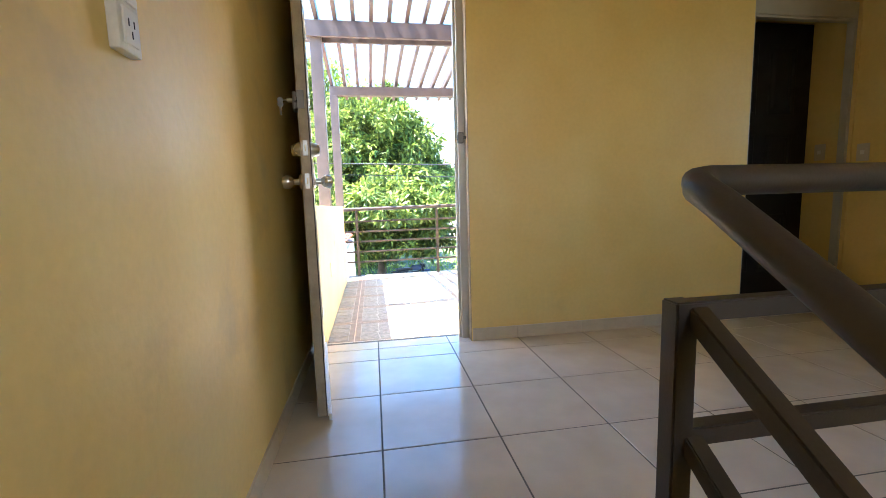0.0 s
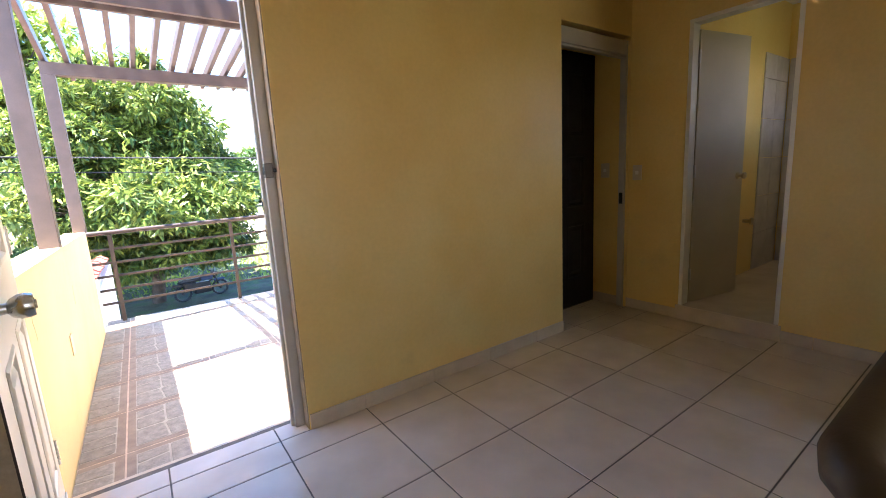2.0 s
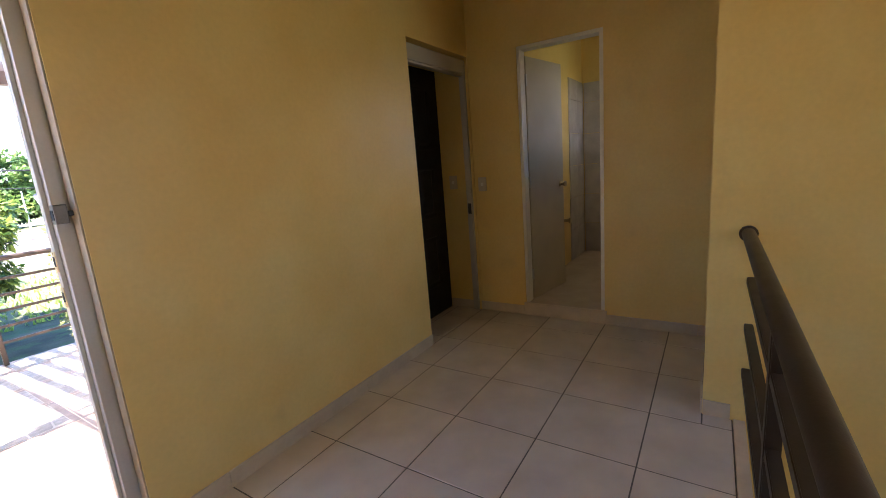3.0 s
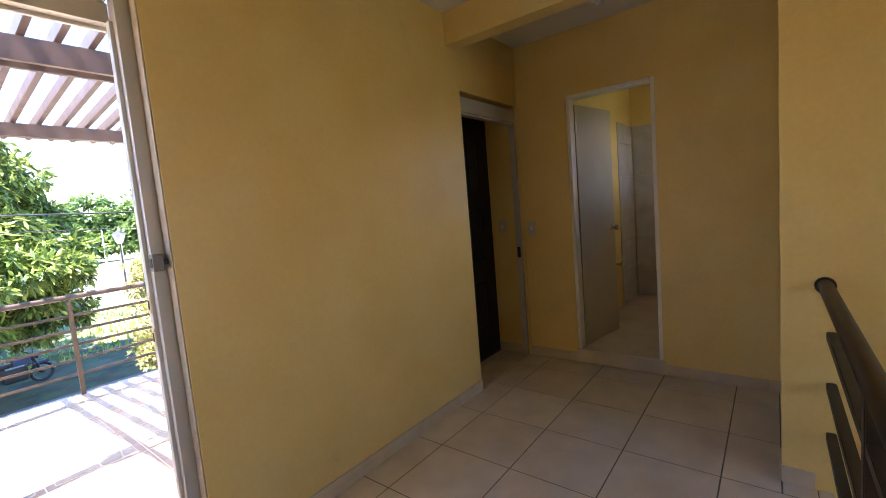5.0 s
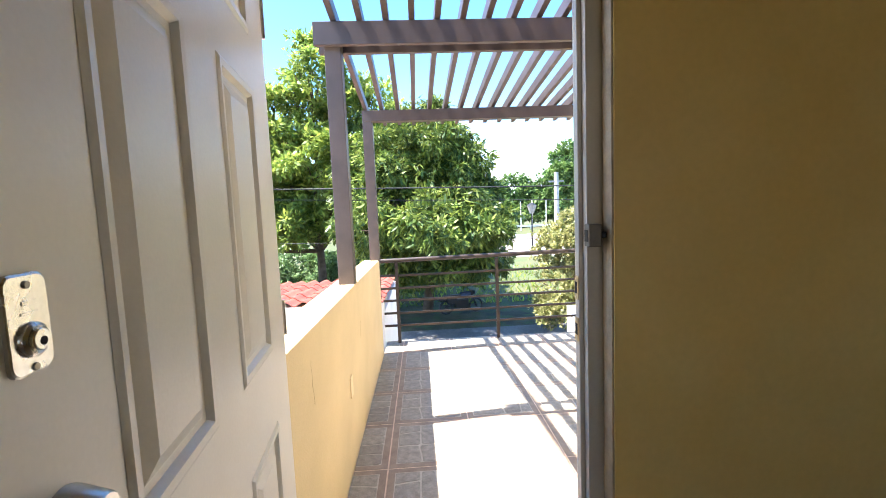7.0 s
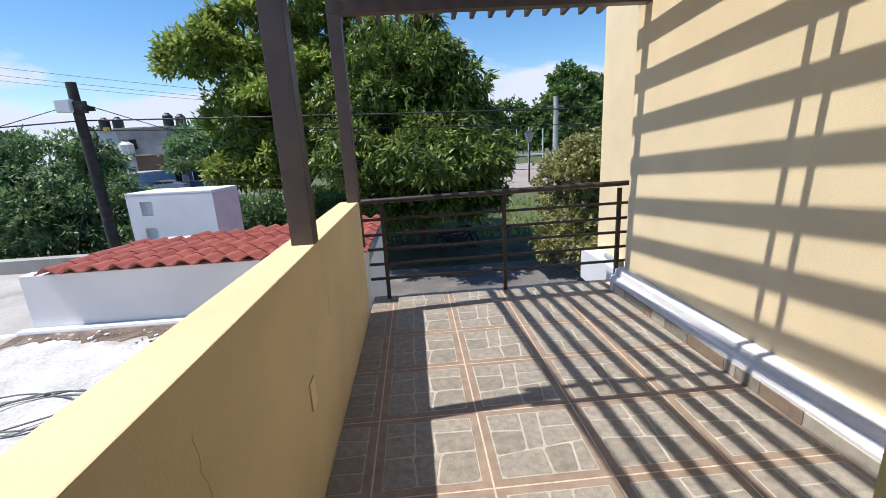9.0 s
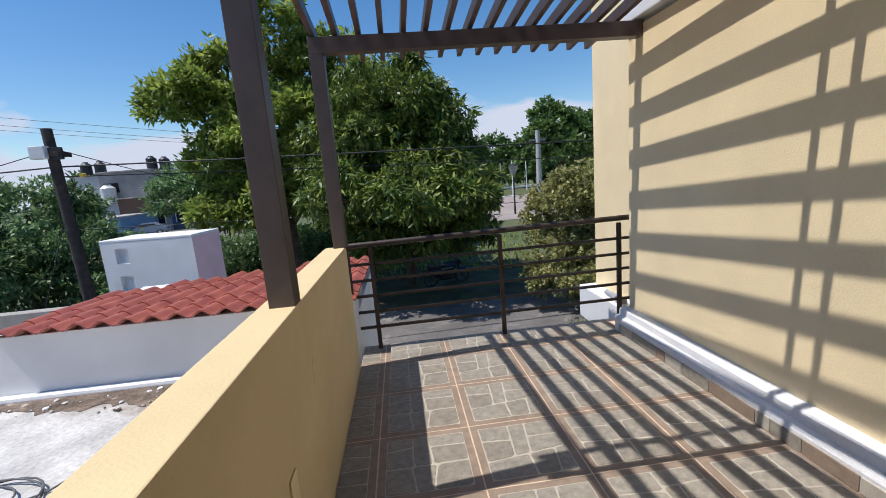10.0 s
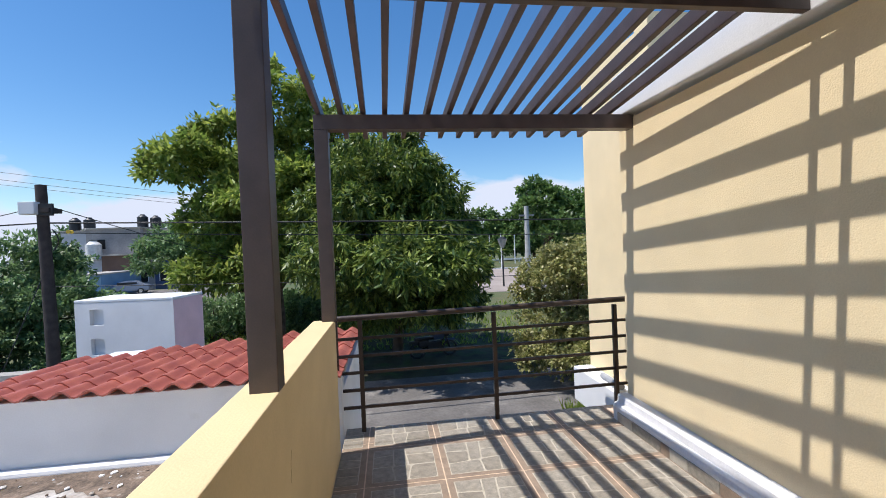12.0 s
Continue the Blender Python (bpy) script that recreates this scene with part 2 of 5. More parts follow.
structure("wall_alcove", boxes((PX + 0.15, EX, 0.30, 0.45, -0.3, 2.85)), YELLOW, "yellow painted end wall of the landing", "wall")
# the opening in this end wall is assumed, made for the fill light
structure("wall_south", boxes((-0.2, 1.15, -2.75, -2.6, -2.4, 2.85), (2.35, 2.9, -2.75, -2.6, -2.4, 2.85), (1.15, 2.35, -2.75, -2.6, -2.4, 0.9), (1.15, 2.35, -2.75, -2.6, 2.1, 2.85)),
          YELLOW, "yellow painted stairwell end wall", "wall")
structure("ceiling", boxes((-0.2, 6.1, -2.75, NO, CZ + 0.01, 2.8)), CEILING, "pale painted plaster ceiling", "ceiling")
structure("ceiling_beam", boxes((2.745, 2.865, 0.845, NW, 2.43, CZ + 0.01)), YELLOW, "yellow painted beam below the ceiling", "beam")
structure("floor_slab", boxes((WX, EX + 0.12, RY + 0.02, NW, -0.28, -0.0022), (PX + 0.15, EX + 0.12, 0.2, RY + 0.02, -0.28, -0.0022), (DX0, DX1, NW, NO - 0.02, -0.28, -0.0022), (OX0, OX1, NW, 2.94, -0.28, -0.0022)), GROUT, "dark grout bed under the floor tiles", "floor")
# stairs up which the walk comes, and the lower flight beside it
sb = bmesh.new()
for k in range(9):
    box(sb, WX, 0.86, RY + 0.02 - 0.27 * (k + 1), RY + 0.02 - 0.27 * k, -0.17 * (k + 1) - 0.2, -0.17 * (k + 1), 0.004)
box(sb, WX, PX, -2.6, RY + 0.02 - 0.27 * 9, -1.9, -1.7)
structure("stairs", sb, TILE, "light tiled stair flight rising to the landing", "stairs")
structure("stairwell_floor", boxes((WX, PX, -2.6, RY + 0.02, -2.5, -2.4)), TILE, "light tiled floor below the stairwell", "floor")
structure("landing_edge", boxes((0.86, PX, RY - 0.03, RY + 0.018, -0.28, 0.004), (WX, 0.86, RY - 0.005, RY + 0.018, -0.17, 0.0)), BASE, "pale tiled edge of the landing", "trim")

# deep reveal of the second doorway, with a near-black leaf at its back
structure("doorway_reveal", boxes((OX1, 3.9, NO, 3.0, -0.1, 2.6), (2.68, OX0, NO, 3.0, -0.1, 2.6), (OX0, OX1, NO, 3.0, 2.105, 2.6), (OX0, OX1, 2.94, 3.0, -0.1, 2.105)), YELLOW, "deep yellow painted reveal of the dark doorway", "wall")
# bathroom
BZ = 0.11
structure("bathroom_floor", boxes((EX + 0.002, 6.0, 0.9, 2.35, -0.3, BZ)), TILE, "light tiled raised bathroom floor", "floor")
structure("bathroom_wall", boxes((5.85, 6.0, 0.9, 2.35, BZ, CZ), (EX + 0.12, 5.85, 2.2, 2.35, BZ, CZ), (EX + 0.12, 4.6, 0.9, 1.0, BZ, CZ), (5.3, 5.85, 0.9, 1.0, BZ, CZ), (4.6, 5.3, 0.9, 1.0, BZ, 1.5), (4.6, 5.3, 0.9, 1.0, 2.1, CZ)), YELLOW, "yellow painted bathroom wall above the tiles", "wall")

# terrace
TZ, TS, TE = -0.238, 0.010, 6.66
def tz(y):
    return TZ - TS * max(0.0, y - 4.55)
structure("terrace_slab", boxes((-0.02, 2.5, NO - 0.02, 6.3, -0.6, -0.345), (-0.02, 2.62, 6.3, TE, -0.6, -0.345)), CONCRETE, "concrete terrace slab", "floor")
TWX, TWY, SKEW = 2.515, 6.33, 0.012
def wx(y):
    """The cream wall runs slightly off square: x offset from its far corner."""
    return SKEW * (TWY - y)
def skewed(bm):
    for v in bm.verts:
        v.co.x += wx(v.co.y)
    return bm
structure("terrace_wall", skewed(boxes((TWX, TWX + 0.169, NO, TWY, -3.0, 2.40))), CREAM, "cream painted outdoor wall crossed by slat shadows", "wall")
structure("facade_wall", boxes((2.8, 3.2, TWY, 7.62, -3.0, 3.3), (TWX + 0.171, 3.2, TWY - 0.2, TWY, -3.0, 3.3)), CREAM, "cream painted recessed facade wall", "wall")
pw = boxes((-0.19, -0.022, NO, 6.20, -3.0, 0.872), bevel=0.006)
for v in pw.verts:
    if v.co.z > 0.5:
        v.co.z -= 0.0152 * (v.co.y - NO)
structure("parapet_wall", pw, PARAPET, "yellow painted terrace parapet with a broad flat top", "wall")
structure("terrace_fascia", skewed(boxes((2.455, TWX + 0.17, NO, TWY, 2.44, 2.80), bevel=0.01)), WHITE, "white painted roof edge above the cream wall", "fascia")
structure("facade_ledge", boxes((2.58, 2.8, 6.70, 7.62, -0.55, -0.15), bevel=0.012), WHITE, "white painted ledge along the facade", "ledge")
pb = bmesh.new()
tube(pb, (2.68, 6.72, -0.118), (2.68, 7.1, -0.118), 0.032)
tagged(link("drain_pipe", pb, mat("grey_pvc", (0.35, 0.36, 0.38), 0.45, 0.1, 8), True), "short grey plastic pipe lying on the white ledge", "pipe")

# ---- terrace curb along the cream wall ----
cb = bmesh.new()
prof = [(TWX, -0.42), (2.390, -0.42), (2.385, -0.135), (2.395, -0.112), (2.428, -0.100), (2.433, -0.048), (2.443, -0.036), (TWX, -0.028)]
rings = [[cb.verts.new((x + wx(y), y, z)) for x, z in prof] for y in (NO, 6.36)]
for i in range(len(prof)):
    j = (i + 1) % len(prof)
    cb.faces.new((rings[0][i], rings[0][j], rings[1][j], rings[1][i]))
cb.faces.new(rings[1]), cb.faces.new(rings[0][::-1])
bmesh.ops.recalc_face_normals(cb, faces=cb.faces)
structure("terrace_curb", cb, mat("white_curb_paint", (0.76, 0.75, 0.75), 0.5, 0.06, 5, 0.06, 70, 0.3, stain=((0.5, 0.48, 0.46), 0.66, 6)), "white painted cement curb at the wall's foot", "curb")

# ---- terrace railing ----
def terrace_rail():
    RLY = 6.585
    r = thing("terrace_railing", "dark brown steel railing with a round handrail and five bars", "railing", at=(0, 0, 0))
    for x in (0.14, 1.36, 2.55):
        part("post", bar(bmesh.new(), (x, RLY, tz(RLY)), (x, RLY, 0.74), 0.038, 0.038, 0.003, up=(0, 1, 0)), RAIL, r)
    for z in (0.575, 0.42, 0.27, 0.115, -0.04):
        part("bar", bar(bmesh.new(), (-0.10, RLY, z), (2.66, RLY, z + 0.01), 0.022, 0.026, 0.002), RAIL, r)
    part("handrail", tube(bmesh.new(), (-0.14, RLY, 0.758), (2.66, RLY, 0.785), 0.026), RAIL, r, smooth=True)
    part("end_post", bar(bmesh.new(), (-0.07, RLY, -0.35), (-0.07, RLY, 0.74), 0.03, 0.03, 0.003, up=(0, 1, 0)), RAIL, r)
    return r
terrace_rail()

# ---- pergola ----
def pergola():
    p = thing("pergola", "dark brown painted steel pergola shading the terrace", "pergola")
    def ztop(y):
        return 2.595 - 0.099 * (y - 4.50)
    def post(y, x0, x1, foot, top):
        return part("post", box(bmesh.new(), x0, x1, y - 0.05, y + 0.05, foot, top, 0.004), PERG, p)
    post(4.505, -0.134, -0.024, 0.838, ztop(4.52) - 0.01)
    post(6.165, -0.112, -0.008, 0.815, 2.3045)
    for y in (4.42, 4.575):
        part("beam", box(bmesh.new(), -0.19, 2.455 + wx(y), y - 0.02, y + 0.02, ztop(4.52) - 0.148, ztop(4.52), 0.003), PERG, p)
    part("beam", box(bmesh.new(), -0.112, TWX + 0.01, 6.115, 6.215, 2.305, 2.42, 0.003), PERG, p)
    for k in range(15):
        x = -0.08 + 0.1715 * k
        part("slat", bar(bmesh.new(), (x + wx(NO), NO + 0.01, ztop(NO) + 0.045), (x + wx(6.72), 6.72, ztop(6.72) + 0.045), 0.04, 0.09, 0.003), PERG, p)
    part("ledger", box(bmesh.new(), -0.19, 2.455 + wx(NO), NO, NO + 0.045, ztop(NO) - 0.12, ztop(NO) - 0.004, 0.003), PERG, p)
    return p
pergola()

# blank plate on the parapet
tagged(link("outlet_plate", box(bmesh.new(), -0.021, -0.015, 4.04, 4.12, 0.20, 0.33, 0.0015), CREAM), "pale blank outlet plate on the parapet", "outlet plate")

# hairline cracks in the parapet's paint
crng = random.Random(21)
for y, z, n in ((3.22, 0.74, 9), (4.60, 0.55, 6)):
    pts = [(-0.0215, y, z)]
    for k in range(n):
        p = pts[-1]
        pts.append((-0.0215, p[1] + crng.uniform(-0.012, 0.014), p[2] - 0.022))
    tagged(swept("paint_crack", pts, 0.0004, mat("crack_shadow", (0.33, 0.23, 0.11), 0.9), 1), "thin dark hairline crack in the parapet paint", "crack")

# ---- landing railing ----
def landing_rail():
    r = thing("stair_railing", "dark brown steel stair railing with a round handrail", "railing")
    s = 0.17 / 0.27
    y0, yb = RY - 0.02, -1.6
    n = bmesh.new()
    bar(n, (0.888, y0, -0.2), (0.888, y0, 0.718), 0.040, 0.040, 0.003, up=(0, 1, 0))
    part("newel_post", n, RAIL, r)
    part("mid_post", bar(bmesh.new(), (1.74, y0, -0.02), (1.74, y0, 0.89), 0.04, 0.04, 0.003, up=(0, 1, 0)), RAIL, r)
    for z in (0.700, 0.480, 0.260):
        part("bar", bar(bmesh.new(), (0.90, y0, z), (PX - 0.001, y0, z), 0.034, 0.034, 0.003), RAIL, r)
    for z in (0.697, 0.473, 0.253):
        part("sloping_bar", bar(bmesh.new(), (0.908, y0 - 0.01, z), (0.908, yb, z - s * (y0 - yb)), 0.034, 0.034, 0.003), RAIL, r)
    for y in (-0.55, -1.55):
        part("stair_post", bar(bmesh.new(), (0.905, y, 0.86 - s * (y0 - y)), (0.905, y, -0.2 - s * (y0 - y)), 0.04, 0.04, 0.003, up=(0, 1, 0)), RAIL, r)
    # round handrail with an elbow
    ob = swept("handrail", [(PX - 0.001, RY, 0.914), (0.95, RY, 0.914), (0.924, RY - 0.006, 0.911), (0.912, RY - 0.025, 0.901), (0.910, RY - 0.07, 0.878), (0.911, yb, 0.866 - s * (y0 - yb - 0.05))], 0.026, RAIL, 5)
    ob.parent = r
    part("wall_flange", tube(bmesh.new(), (PX - 0.012, RY, 0.913), (PX - 0.0005, RY, 0.913), 0.036), RAIL, r)
    return r
landing_rail()

# ---- door to the terrace ----
def raised_panel(bm, x0, x1, z0, z1, y, d):
    """Moulded panel on the face y of a leaf: sunken ring and raised field; d: +1 or -1, the way the face looks."""
    def ring(i, off):
        return [bm.verts.new((x, y + d * off, z)) for x, z in ((x0 + i, z0 + i), (x1 - i, z0 + i), (x1 - i, z1 - i), (x0 + i, z1 - i))]
    rs = [ring(0.0, 0.0005), ring(0.008, 0.005), ring(0.020, 0.004), ring(0.028, -0.006), ring(0.040, -0.006), ring(0.062, 0.003)]
    for a, b in zip(rs, rs[1:]):
        for i in range(4):
            j = (i + 1) % 4
            bm.faces.new((a[i], a[j], b[j], b[i]))
    bm.faces.new(rs[-1])


def leaf_mesh(w, h, t, panels):
    """A leaf from x=0 to w, y=0 to t, z=0 to h, with holes where panels go on both faces."""
    bm = bmesh.new()
    xs = sorted({0.0, w, *[p[0] for p in panels], *[p[1] for p in panels]})
    zs = sorted({0.0, h, *[p[2] for p in panels], *[p[3] for p in panels]})
    for y in (0.0, t):
        for i in range(len(xs) - 1):
            for j in range(len(zs) - 1):
                cx, cz = (xs[i] + xs[i + 1]) / 2, (zs[j] + zs[j + 1]) / 2
                if any(p[0] < cx < p[1] and p[2] < cz < p[3] for p in panels):
                    continue
                bm.faces.new([bm.verts.new(c) for c in ((xs[i], y, zs[j]), (xs[i + 1], y, zs[j]), (xs[i + 1], y, zs[j + 1]), (xs[i], y, zs[j + 1]))])
    for y, d in ((0.0, -1), (t, 1)):
        for p in panels:
            raised_panel(bm, *p, y, d)
    for q in (((0, 0, 0), (0, t, 0), (0, t, h), (0, 0, h)), ((w, 0, 0), (w, t, 0), (w, t, h), (w, 0, h)), ((0, 0, 0), (w, 0, 0), (w, t, 0), (0, t, 0)), ((0, 0, h), (w, 0, h), (w, t, h), (0, t, h))):
        bm.faces.new([bm.verts.new(c) for c in q])
    bmesh.ops.remove_doubles(bm, verts=bm.verts, dist=0.0004)
    bmesh.ops.recalc_face_normals(bm, faces=bm.faces)
    return bm


def lathe(prof, seg=24):
    """Turned body about y: (radius, y) pairs."""
    bm = bmesh.new()
    rings = [[bm.verts.new((r * math.cos(2 * math.pi * i / seg), y, r * math.sin(2 * math.pi * i / seg))) for i in range(seg)] for r, y in prof]
    for a, b in zip(rings, rings[1:]):
        for i in range(seg):
            j = (i + 1) % seg
            bm.faces.new((a[i], a[j], b[j], b[i]))
    bm.faces.new(rings[0]), bm.faces.new(rings[-1])
    bmesh.ops.recalc_face_normals(bm, faces=bm.faces)
    return bm


def moved(bm, x, y, z):
    bmesh.ops.translate(bm, verts=bm.verts, vec=(x, y, z))
    return bm


def entrance_door():
    W, HH, T = 0.95, 2.055, 0.037
    d = thing("door_1", "off-white six-panel steel door standing open, with steel locks", "door", kind="structure")
    # leaf frame: x runs from the hinge to the free edge, +y is the outdoor face
    a, b = Vector((0.052, 2.698)), Vector((0.168, 1.757))
    u = (b - a).normalized()
    v = Vector((-u.y, u.x))
    d.matrix_world = Matrix(((u.x, v.x, 0, a.x - v.x * T), (u.y, v.y, 0, a.y - v.y * T), (0, 0, 1, 0.03), (0, 0, 0, 1)))
    xs = ((0.155, 0.405), (0.548, 0.798))
    zs = ((0.20, 0.79), (0.975, 1.612), (1.735, 1.90))
    panels = [(x0, x1, z0, z1) for x0, x1 in xs for z0, z1 in zs]
    part("leaf", leaf_mesh(W, HH, T, panels), LEAF, d)
    part("leaf_edge", boxes((W, W + 0.0025, 0.001, T - 0.001, 0.0, HH)), EDGE, d, "grimy beige edge of the leaf")
    part("weather_strip", boxes((W + 0.0005, W + 0.003, T - 0.003, T + 0.001, 0.0, HH)), RAIL, d, "dark rubber strip")
    kx = W - 0.065
    def knob(y, s):
        k = part("knob", moved(lathe([(0.0, 0), (0.032, 0.0), (0.032, s * 0.005), (0.024, s * 0.011), (0.013, s * 0.013), (0.011, s * 0.032), (0.019, s * 0.038), (0.026, s * 0.050), (0.0262, s * 0.064), (0.023, s * 0.073), (0.0, s * 0.075)]), kx, y, 0.945), STEEL, d, "round satin steel knob", smooth=True)
        part("keyhole", moved(lathe([(0.0, 0), (0.010, 0), (0.010, s * 0.003), (0.0, s * 0.003)], 14), kx, y + s * 0.0745, 0.945), BRASS, k)
    knob(T, 1)
    knob(0.0, -1)
    for y, s in ((T, 1), (0.0, -1)):
        db = part("deadbolt", moved(lathe([(0.0, 0), (0.030, 0.0), (0.0295, s * 0.005), (0.021, s * 0.030), (0.019, s * 0.032), (0.0, s * 0.032)]), kx, y, 1.068), STEEL, d, "tapered steel deadbolt cylinder", smooth=True)
        part("keyhole", moved(lathe([(0.0, 0), (0.014, 0), (0.013, s * 0.003), (0.0, s * 0.003)], 14), kx, y + s * 0.0312, 1.068), BRASS, db)
    for z, h in ((0.945, 0.057), (1.068, 0.057)):
        pl = part("latch_plate", box(bmesh.new(), W + 0.002, W + 0.0045, 0.010, T - 0.010, z - h / 2, z + h / 2, 0.001), STEEL, d)
        part("latch", box(bmesh.new(), W + 0.004, W + 0.008, 0.016, T - 0.016, z - 0.012, z + 0.012, 0.002), BRASS, pl)
    # rim lock with its key ring on the inner face, cylinder plate outside
    lk = part("rim_lock", box(bmesh.new(), W - 0.085, W - 0.012, -0.018, -0.0005, 1.212, 1.278, 0.006), DARKSTEEL, d, "steel rim lock case")
    part("lock_edge_plate", box(bmesh.new(), W + 0.002, W + 0.005, -0.001, 0.025, 1.212, 1.278, 0.001), DARKSTEEL, lk)
    part("bolt", boxes((W - 0.02, W + 0.004, -0.014, -0.002, 1.238, 1.256), bevel=0.002), DARKSTEEL, lk)
    kr = bmesh.new()
    bmesh.ops.create_cone(kr, segments=14, radius1=0.009, radius2=0.009, depth=0.02, cap_ends=True, matrix=pose(W - 0.045, -0.028, 1.25, 90))
    part("lock_cylinder", kr, BRASS, lk)
    ks = bmesh.new()
    box(ks, W - 0.049, W - 0.041, -0.055, -0.036, 1.2485, 1.2515)
    bmesh.ops.create_circle(ks, segments=16, radius=0.011, cap_ends=True, matrix=pose(W - 0.045, -0.062, 1.25, 0, 90, 0))
    box(ks, W - 0.047, W - 0.045, -0.066, -0.058, 1.195, 1.24)
    bmesh.ops.create_circle(ks, segments=16, radius=0.011, cap_ends=True, matrix=pose(W - 0.046, -0.062, 1.235, 0, 90, 0))
    part("key_bunch", ks, DARKSTEEL, d, "small steel keys hanging in the lock")
    px, pz, pw, ph, pr = kx + 0.013, 1.236, 0.0205, 0.0375, 0.008
    outline = [(px + sx * (pw - pr) + pr * math.cos(q), pz + sz * (ph - pr) + pr * math.sin(q)) for sx, sz, q0 in ((1, 1, 0), (-1, 1, 90), (-1, -1, 180), (1, -1, 270)) for q in [radians(q0 + 22.5 * k) for k in range(5)]]
    cb = bmesh.new()
    low, mid, top = [[cb.verts.new((px + (x - px) * f, T + y, pz + (z - pz) * f)) for x, z in outline] for f, y in ((1.0, 0.0), (1.0, 0.003), (0.95, 0.004))]
    for k in range(len(outline)):
        m = (k + 1) % len(outline)
        cb.faces.new((low[k], low[m], mid[m], mid[k]))
        cb.faces.new((mid[k], mid[m], top[m], top[k]))
    cb.faces.new(top)
    bmesh.ops.recalc_face_normals(cb, faces=cb.faces)
    cp = part("cylinder_plate", cb, STEEL, d, "small rounded steel cylinder plate")
    cy = part("cylinder", moved(lathe([(0.0, 0), (0.0135, 0), (0.013, 0.003), (0.0105, 0.0045), (0.0085, 0.003), (0.0085, 0.006), (0.0075, 0.007), (0.0, 0.007)], 22), px, T + 0.004, 1.224), STEEL, cp, smooth=True)
    part("keyhole", moved(lathe([(0.0, 0), (0.0035, 0), (0.0033, 0.0006), (0.0, 0.0006)], 12), px - 0.001, T + 0.0109, 1.2225), DARK, cy)
    part("embossed_mark", boxes((px - 0.008, px + 0.006, T + 0.0036, T + 0.0046, 1.250, 1.2535), (px - 0.008, px + 0.008, T + 0.0036, T + 0.0046, 1.243, 1.245), bevel=0.0004), STEEL, cp)
    for z in (1.265, 1.2035):
        part("screw", moved(lathe([(0.0, 0), (0.0032, 0), (0.0028, 0.0014), (0.0, 0.0014)], 10), px, T + 0.004, z), LOCK, cp)
    part("door_sweep", boxes((0.02, W - 0.004, T, T + 0.006, -0.006, 0.045), (0.02, W - 0.004, T + 0.006, T + 0.018, -0.026, 0.004), bevel=0.002), WHITE, d, "pale aluminium weather sweep along the bottom")
    for z in (0.2, 1.02, 1.84):
        h = part("hinge", boxes((-0.004, 0.0, 0.006, T - 0.004, z - 0.05, z + 0.05)), STEEL, d)
        part("hinge_pin", tube(bmesh.new(), (-0.006, T + 0.002, z - 0.05), (-0.006, T + 0.002, z + 0.05), 0.006, 10), STEEL, h)
entrance_door()


def entrance_frame():
    f = thing("door_frame", "beige enamelled steel frame of the terrace door", "door frame", kind="structure")
    part("jamb", boxes((DX1 - 0.050, DX1 - 0.001, 2.642, 2.700, 0.0, DZ - 0.001), (DX1 - 0.064, DX1 - 0.050, 2.668, 2.700, 0.0, 2.10), bevel=0.003), FRAME, f)
    part("jamb", boxes((DX0 + 0.001, DX0 + 0.022, 2.703, NO - 0.002, 0.0, DZ - 0.001), bevel=0.003), FRAME, f)
    part("head", boxes((DX0 + 0.023, DX1 - 0.051, 2.70, NO - 0.002, 2.10, 2.17), (DX0 + 0.023, DX1 - 0.051, 2.738, NO - 0.002, 2.086, 2.10), bevel=0.003), FRAME, f)
    part("transom_panel", boxes((DX0 + 0.023, DX1 - 0.051, 2.725, 2.750, 2.171, DZ - 0.001), (DX0 + 0.023, DX1 - 0.051, 2.702, 2.725, DZ - 0.03, DZ - 0.001), bevel=0.002), FRAME, f, "dark-edged blind panel above the door")
    part("plaster_edge", boxes((DX1 - 0.006, DX1 + 0.001, 2.584, 2.641, 0.0, DZ - 0.004), bevel=0.002), EDGE, f, "rough plaster edge beside the frame, coloured darker for its shade")
    st = part("strike_box", boxes((DX1 - 0.058, DX1 - 0.022, 2.606, 2.641, 1.222, 1.284), bevel=0.003), DARKSTEEL, f, "steel rim-lock keeper")
    part("keeper_slot", boxes((DX1 - 0.060, DX1 - 0.0575, 2.612, 2.634, 1.236, 1.268)), DARK, st)
    part("keeper_screw", boxes((DX1 - 0.022, DX1 - 0.006, 2.612, 2.630, 1.245, 1.262), bevel=0.003), BLACK, st)
    for z in (1.098, 0.975):
        sp = part("strike_plate", boxes((DX1 - 0.0665, DX1 - 0.0638, 2.670, 2.698, z - 0.035, z + 0.035), bevel=0.001), BRASS, f, "worn brass strike plate")
        part("strike_hole", boxes((DX1 - 0.0672, DX1 - 0.0666, 2.676, 2.693, z - 0.017, z + 0.017)), DARK, sp)
        for dz in (-0.027, 0.027):
            part("screw", boxes((DX1 - 0.0678, DX1 - 0.0666, 2.681, 2.688, z + dz - 0.004, z + dz + 0.004), bevel=0.0005), STEEL, sp)
    part("threshold", boxes((DX0 + 0.002, DX1 - 0.002, 2.71, NO + 0.01, -0.26, -0.006), bevel=0.004), BASE, f, "pale tiled threshold above the terrace step")
    return f
entrance_frame()

